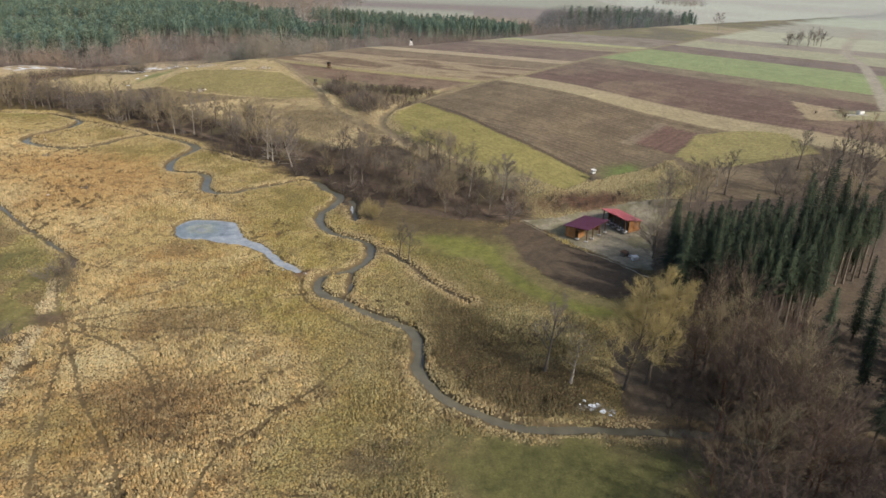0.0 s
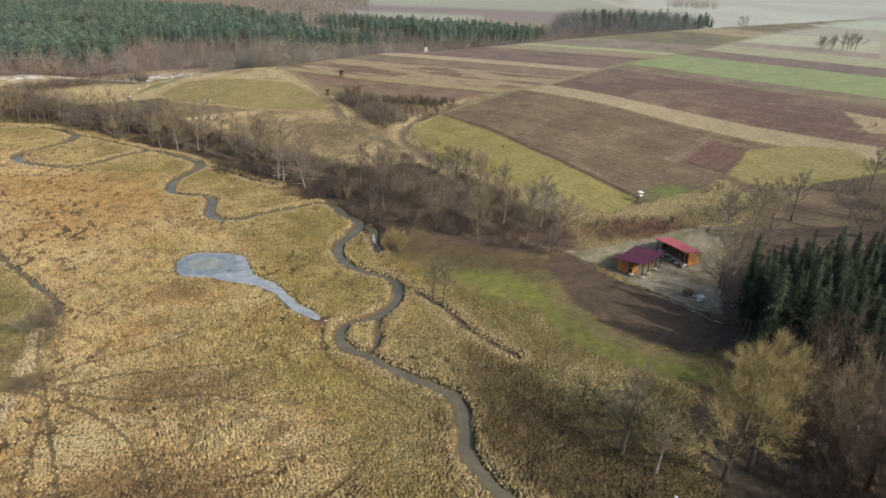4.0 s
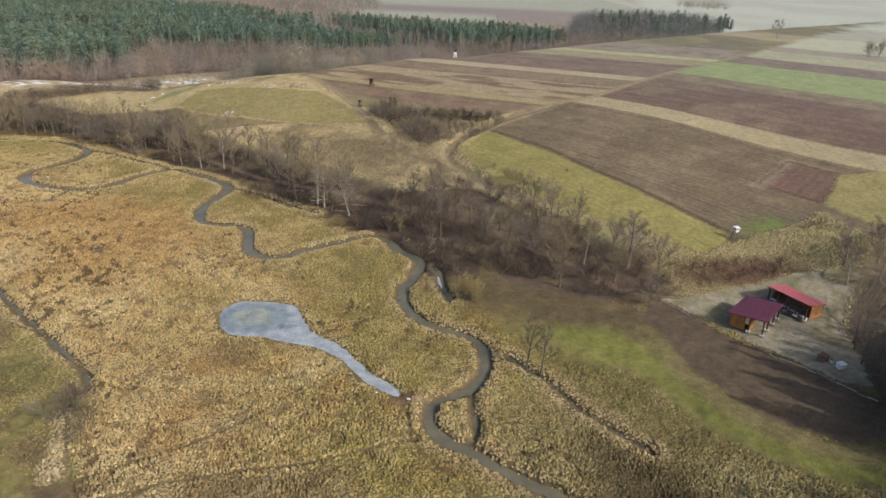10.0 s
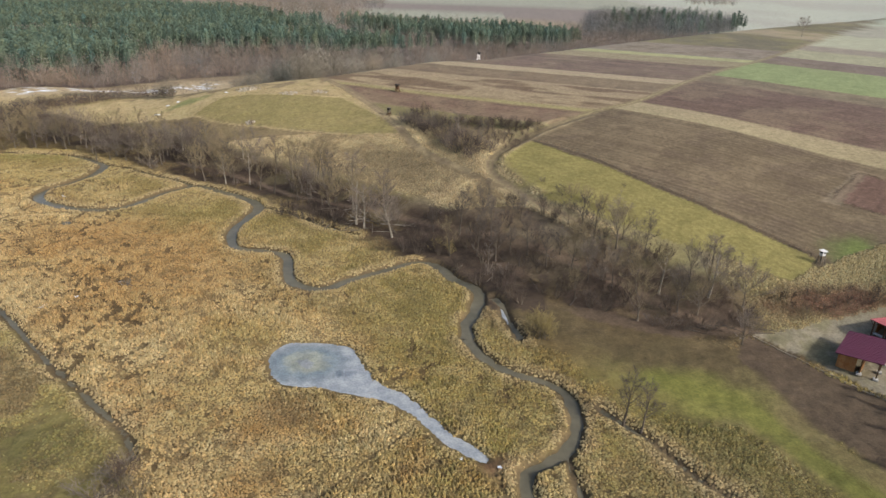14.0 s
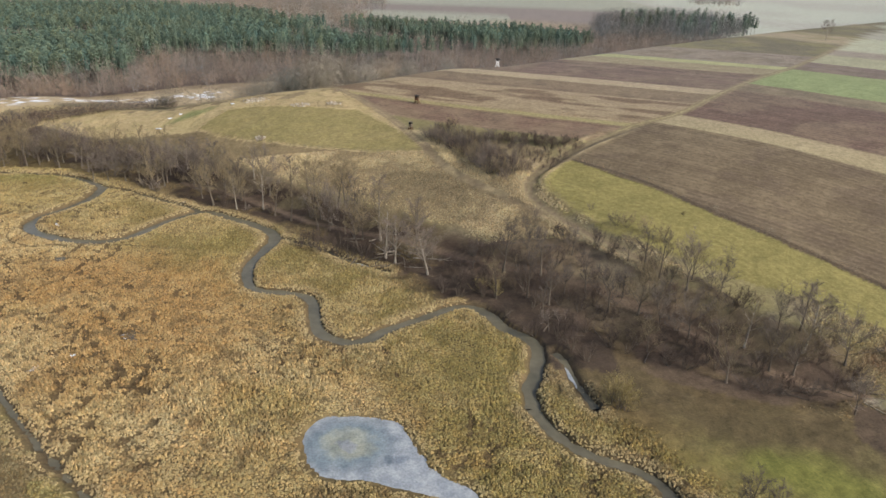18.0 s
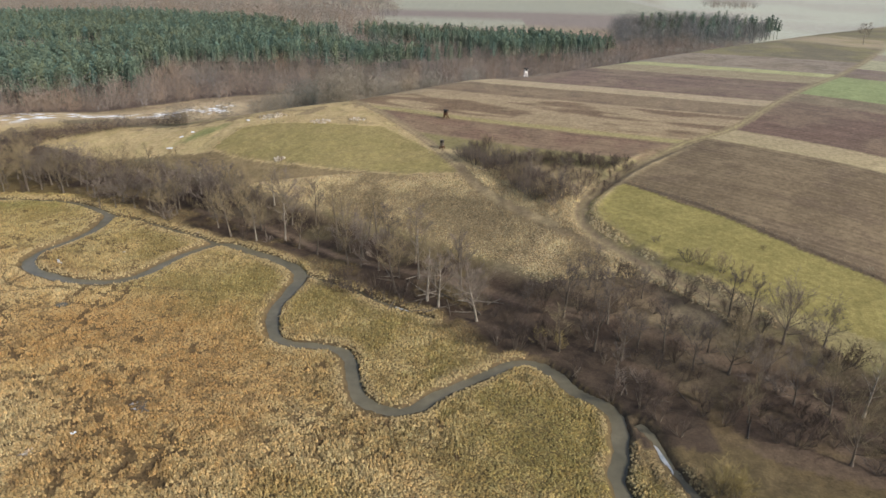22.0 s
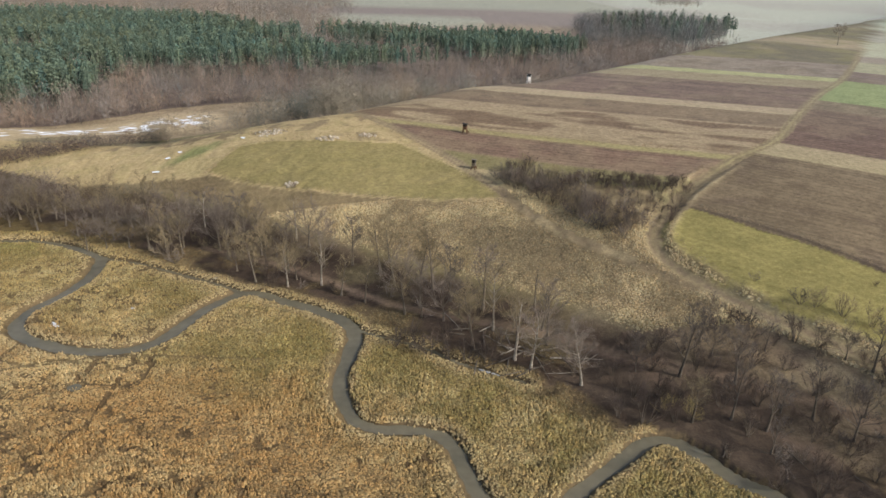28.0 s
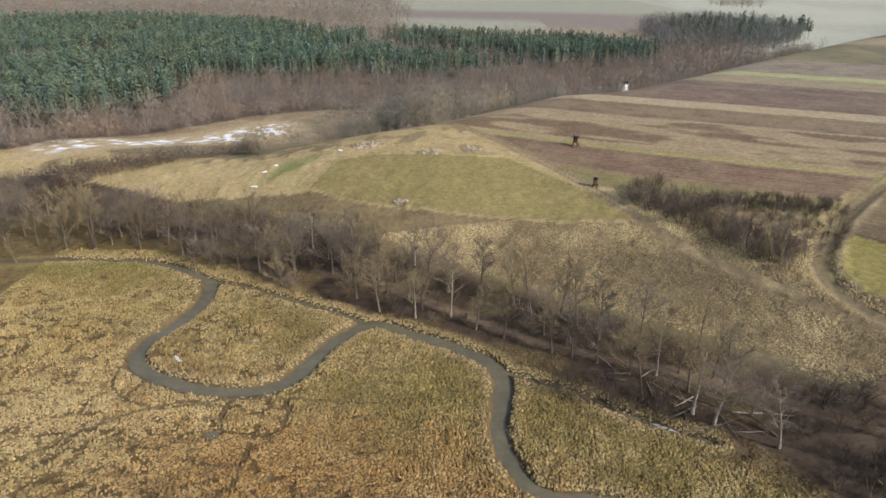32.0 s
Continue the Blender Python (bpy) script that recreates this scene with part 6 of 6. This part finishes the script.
def kerb():
    ob = tagged(new("kerb"), "low tan kerb stones along the yard's edge", "kerb", kind="structure")
    line = spline([(20.5, 146.2), (24.4, 140.8), (28.4, 135.2), (33.4, 128.6), (38.3, 123.6), (40.8, 120.4), (44.2, 116.6)], 8)
    seg = np.r_[0, np.cumsum(np.hypot(*np.diff(line, axis=0).T))]
    bm = bmesh.new()
    box(bm, (1.42, 0.16, 0.3), (0, 0, 0.0), 0, (0, 0), 0.03)
    first = part("kerb_stone", bm, M_KERB, ob)
    for k, u in enumerate(np.arange(0.7, seg[-1], 1.48)):
        x, y = np.interp(u, seg, line[:, 0]), np.interp(u, seg, line[:, 1])
        x2, y2 = np.interp(u + 0.5, seg, line[:, 0]), np.interp(u + 0.5, seg, line[:, 1])
        o = first if k == 0 else new("kerb_stone", first.data)
        o.parent = ob
        o.matrix_world = pose(x, y, float(height_at(np.array([x]), np.array([y]))[0]), rng.uniform(-2, 2), rng.uniform(-2, 2), math.degrees(math.atan2(y2 - y, x2 - x)) + rng.uniform(-2, 2))


kerb()


# ---- raised hides on the fields ----
def hide(label, x, y, turn, top, cabin, wall, roof_mat, legs_mat, w=1.3):
    """A hunters' hide: a small boarded cabin on braced legs with a ladder."""
    ob = tagged(new("raised_hide"), label, "hunting hide", "hides on the fields")
    ob.matrix_world = pose(x, y, float(height_at(np.array([x]), np.array([y]))[0]), 0, 0, turn)
    floor = top - cabin
    for sx in (-1, 1):
        for sy in (-1, 1):
            bm = bmesh.new()
            beam(bm, (sx * w * 0.62, sy * w * 0.62, -0.1), (sx * w * 0.45, sy * w * 0.45, floor), 0.12, 0.11)
            part("leg", bm, legs_mat, ob)
    bm = bmesh.new()
    for sy in (-1, 1):
        beam(bm, (-w * 0.6, sy * w * 0.6, floor * 0.2), (w * 0.5, sy * w * 0.5, floor * 0.9), 0.04)
        beam(bm, (w * 0.6, sy * w * 0.6, floor * 0.2), (-w * 0.5, sy * w * 0.5, floor * 0.9), 0.04)
    part("brace", bm, legs_mat, ob)
    bm = bmesh.new()
    box(bm, (w, w, cabin * 0.55), (0, 0, floor + cabin * 0.275), 0, (0, 0), 0.02)
    for sx in (-1, 1):
        for sy in (-1, 1):
            box(bm, (0.1, 0.1, cabin), (sx * (w / 2 - 0.05), sy * (w / 2 - 0.05), floor + cabin / 2))
    c = part("cabin", bm, wall, ob)
    # solid near-black block stands in for the shade inside the window band
    bm = bmesh.new()
    box(bm, (w * 0.92, w * 0.92, cabin * 0.4), (0, 0, floor + cabin * 0.76))
    part("window_gap", bm, M_DARK, c, "near-black block in place of the shaded window band")
    bm = bmesh.new()
    box(bm, (w * 1.45, w * 1.45, 0.09), (0, 0, top + 0.1), 0, (6, 0), 0.02)
    part("roof", bm, roof_mat, ob)
    bm = bmesh.new()
    for sx in (-0.22, 0.22):
        beam(bm, (sx, -w * 1.25, -0.05), (sx, -w * 0.5, floor + 0.1), 0.045)
    for k in range(6):
        u = (k + 0.5) / 6
        beam(bm, (-0.24, -w * (1.25 - 0.75 * u), floor * u), (0.24, -w * (1.25 - 0.75 * u), floor * u), 0.03)
    part("ladder", bm, legs_mat, ob)


hide("raised hide with white roof and pale cabin by a field edge", 41.0, 167.2, 20, 2.6, 0.9, M_WHITE, M_WHITE, M_GREYWOOD, 0.85)
hide("dark wooden raised hide beside a brushy field edge", -55.0, 291.2, 70, 2.6, 1.5, M_POST, M_DARK, M_POST, 1.1)
hide("brown wooden raised hide at the end of a track", -55.1, 263.6, 150, 2.4, 1.5, M_GREYWOOD, M_GREYWOOD, M_POST, 0.9)
hide("white-boarded raised hide with dark roof on the hill crest", -24.2, 359.4, 10, 3.3, 1.7, M_WHITE, M_DARK, M_WHITE, 1.2)


# ---- stones, logs, snow ----
def lump(r, seed, flat=0.7):
    rg = random.Random(seed)
    bm = bmesh.new()
    bmesh.ops.create_icosphere(bm, subdivisions=1, radius=r)
    for v in bm.verts:
        v.co *= rg.uniform(0.72, 1.2)
        v.co.z *= flat
    return bm


def stone_heap(x, y, n, wide, label):
    ob = tagged(new("stone_heap"), label, "stone heap", "stone heaps on the pasture")
    z = float(height_at(np.array([x]), np.array([y]))[0])
    ob.matrix_world = pose(x, y, z)
    shapes = [part("stone", lump(0.42, 90 + k), M_STONE, ob) for k in range(4)]
    for k in range(n):
        a, r = rng.uniform(0, 6.28), wide * math.sqrt(rng.random())
        o = shapes[k] if k < 4 else new("stone", shapes[k % 4].data)
        o.parent = ob
        px, py = r * math.cos(a), 0.55 * r * math.sin(a)
        o.location = (px, py, float(height_at(np.array([x + px]), np.array([y + py]))[0]) - z + 0.25 * max(0, 1 - r / wide) + 0.08)
        o.rotation_euler = (rng.uniform(0, 6), rng.uniform(0, 6), rng.uniform(0, 6))
        sc = rng.uniform(0.5, 1.3)
        o.scale = (sc, sc, sc)


stone_heap(-94.6, 287.4, 60, 3.4, "heap of grey field stones and brush on the pasture")
stone_heap(-112, 295.5, 60, 5.0, "spread heap of grey stones along the pasture's edge")
stone_heap(-83, 289.8, 30, 2.6, "low heap of dark stones and brush")
stone_heap(-101, 260.6, 24, 1.8, "small heap of stones at the pasture's lower edge")


def snow_heap(x, y, r, seed, label):
    bm = lump(1.0, seed, 0.16)
    bmesh.ops.subdivide_edges(bm, edges=bm.edges[:], cuts=1, use_grid_fill=True)
    for v in bm.verts:
        v.co *= 1 + 0.18 * noise.noise(v.co * 2.3)
    me = bpy.data.meshes.new("snow_patch")
    bm.to_mesh(me)
    bm.free()
    me.materials.append(M_SNOW)
    ob = tagged(new("snow_patch", me), label, "snow", "remnants of snow")
    ob.matrix_world = pose(x, y, float(height_at(np.array([x]), np.array([y]))[0]) + 0.1, 0, 0, seed * 40) @ Matrix.Diagonal((r, r * 0.7, r * 0.6, 1))


for k, (x, y, r) in enumerate([(-134.2, 205.6, 1.15), (-133.2, 205.1, 0.7), (-140, 278.6, 1.2), (-138.8, 285.2, 1.1), (-136.6, 288.9, 1.2), (-119.5, 293, 1.1), (25.4, 72.4, 0.7), (26.6, 71, 0.65), (24.4, 73.6, 0.4), (27.5, 70.4, 0.4), (26.2, 72.8, 0.3), (28.3, 70.9, 0.3), (23.6, 72.6, 0.25), (-29.4, 112.4, 0.35), (-24.6, 111, 0.4), (-95.0, 157.2, 0.5), (-100.4, 151.3, 0.55)]):
    snow_heap(x, y, r, k + 3, "old white snow remnant on dry grass")


def log(x, y, turn, ln, r, mat, lift=0.0, pitch=0.0):
    bm = bmesh.new()
    beam(bm, (-ln / 2, 0, 0), (0, 0.05 * ln * 0.3, 0), r, r * 0.8, 7)
    beam(bm, (0, 0.05 * ln * 0.3, 0), (ln / 2, 0, 0), r * 0.8, r * 0.35, 7)
    for k in range(5):
        u = rng.uniform(-0.1, 0.45)
        beam(bm, (u * ln, 0, 0), (u * ln + rng.uniform(0.3, 0.9), rng.uniform(-1, 1), rng.uniform(0.1, 0.9)), r * 0.3, 0.012, 4)
    me = bpy.data.meshes.new("fallen_log")
    bm.to_mesh(me)
    bm.free()
    me.materials.append(mat)
    ob = tagged(new("fallen_log", me), "fallen bare tree trunk lying on the wood floor", "log", "fallen logs in the strip")
    ob.matrix_world = pose(x, y, float(height_at(np.array([x]), np.array([y]))[0]) + r * 0.8 + lift, 0, pitch, turn)


log(-45.1, 192.1, -5, 8.6, 0.17, M_BARK_PALE, 0.25)
log(-47.2, 190.6, 125, 7.5, 0.16, M_BARK, 1.1, -16)
for k in range(22):
    x, y = rng.uniform(-66, -38), 0
    y = 190 - (x + 52) * 0.62 + rng.uniform(-4, 9)
    log(x, y, rng.uniform(0, 360), rng.uniform(3.5, 8), rng.uniform(0.09, 0.17), rng.choice([M_BARK, M_BARK_PALE, M_GREYWOOD]), rng.uniform(0, 0.2))
for k in range(10):
    log(rng.uniform(10, 26), rng.uniform(147, 150), rng.uniform(-40, 10), rng.uniform(2.5, 5), 0.09, M_BARK)
for k in range(8):
    x = rng.uniform(-34, -8)
    log(x, 160 - 0.6 * (x + 20) + rng.uniform(3, 8), rng.uniform(0, 360), rng.uniform(3, 6), 0.11, M_BARK)
for turn in (20, 95, 150):
    log(-93.8 + 0.004 * turn, 156.9, turn, 1.8, 0.14, M_BARK, 0.25, -14)
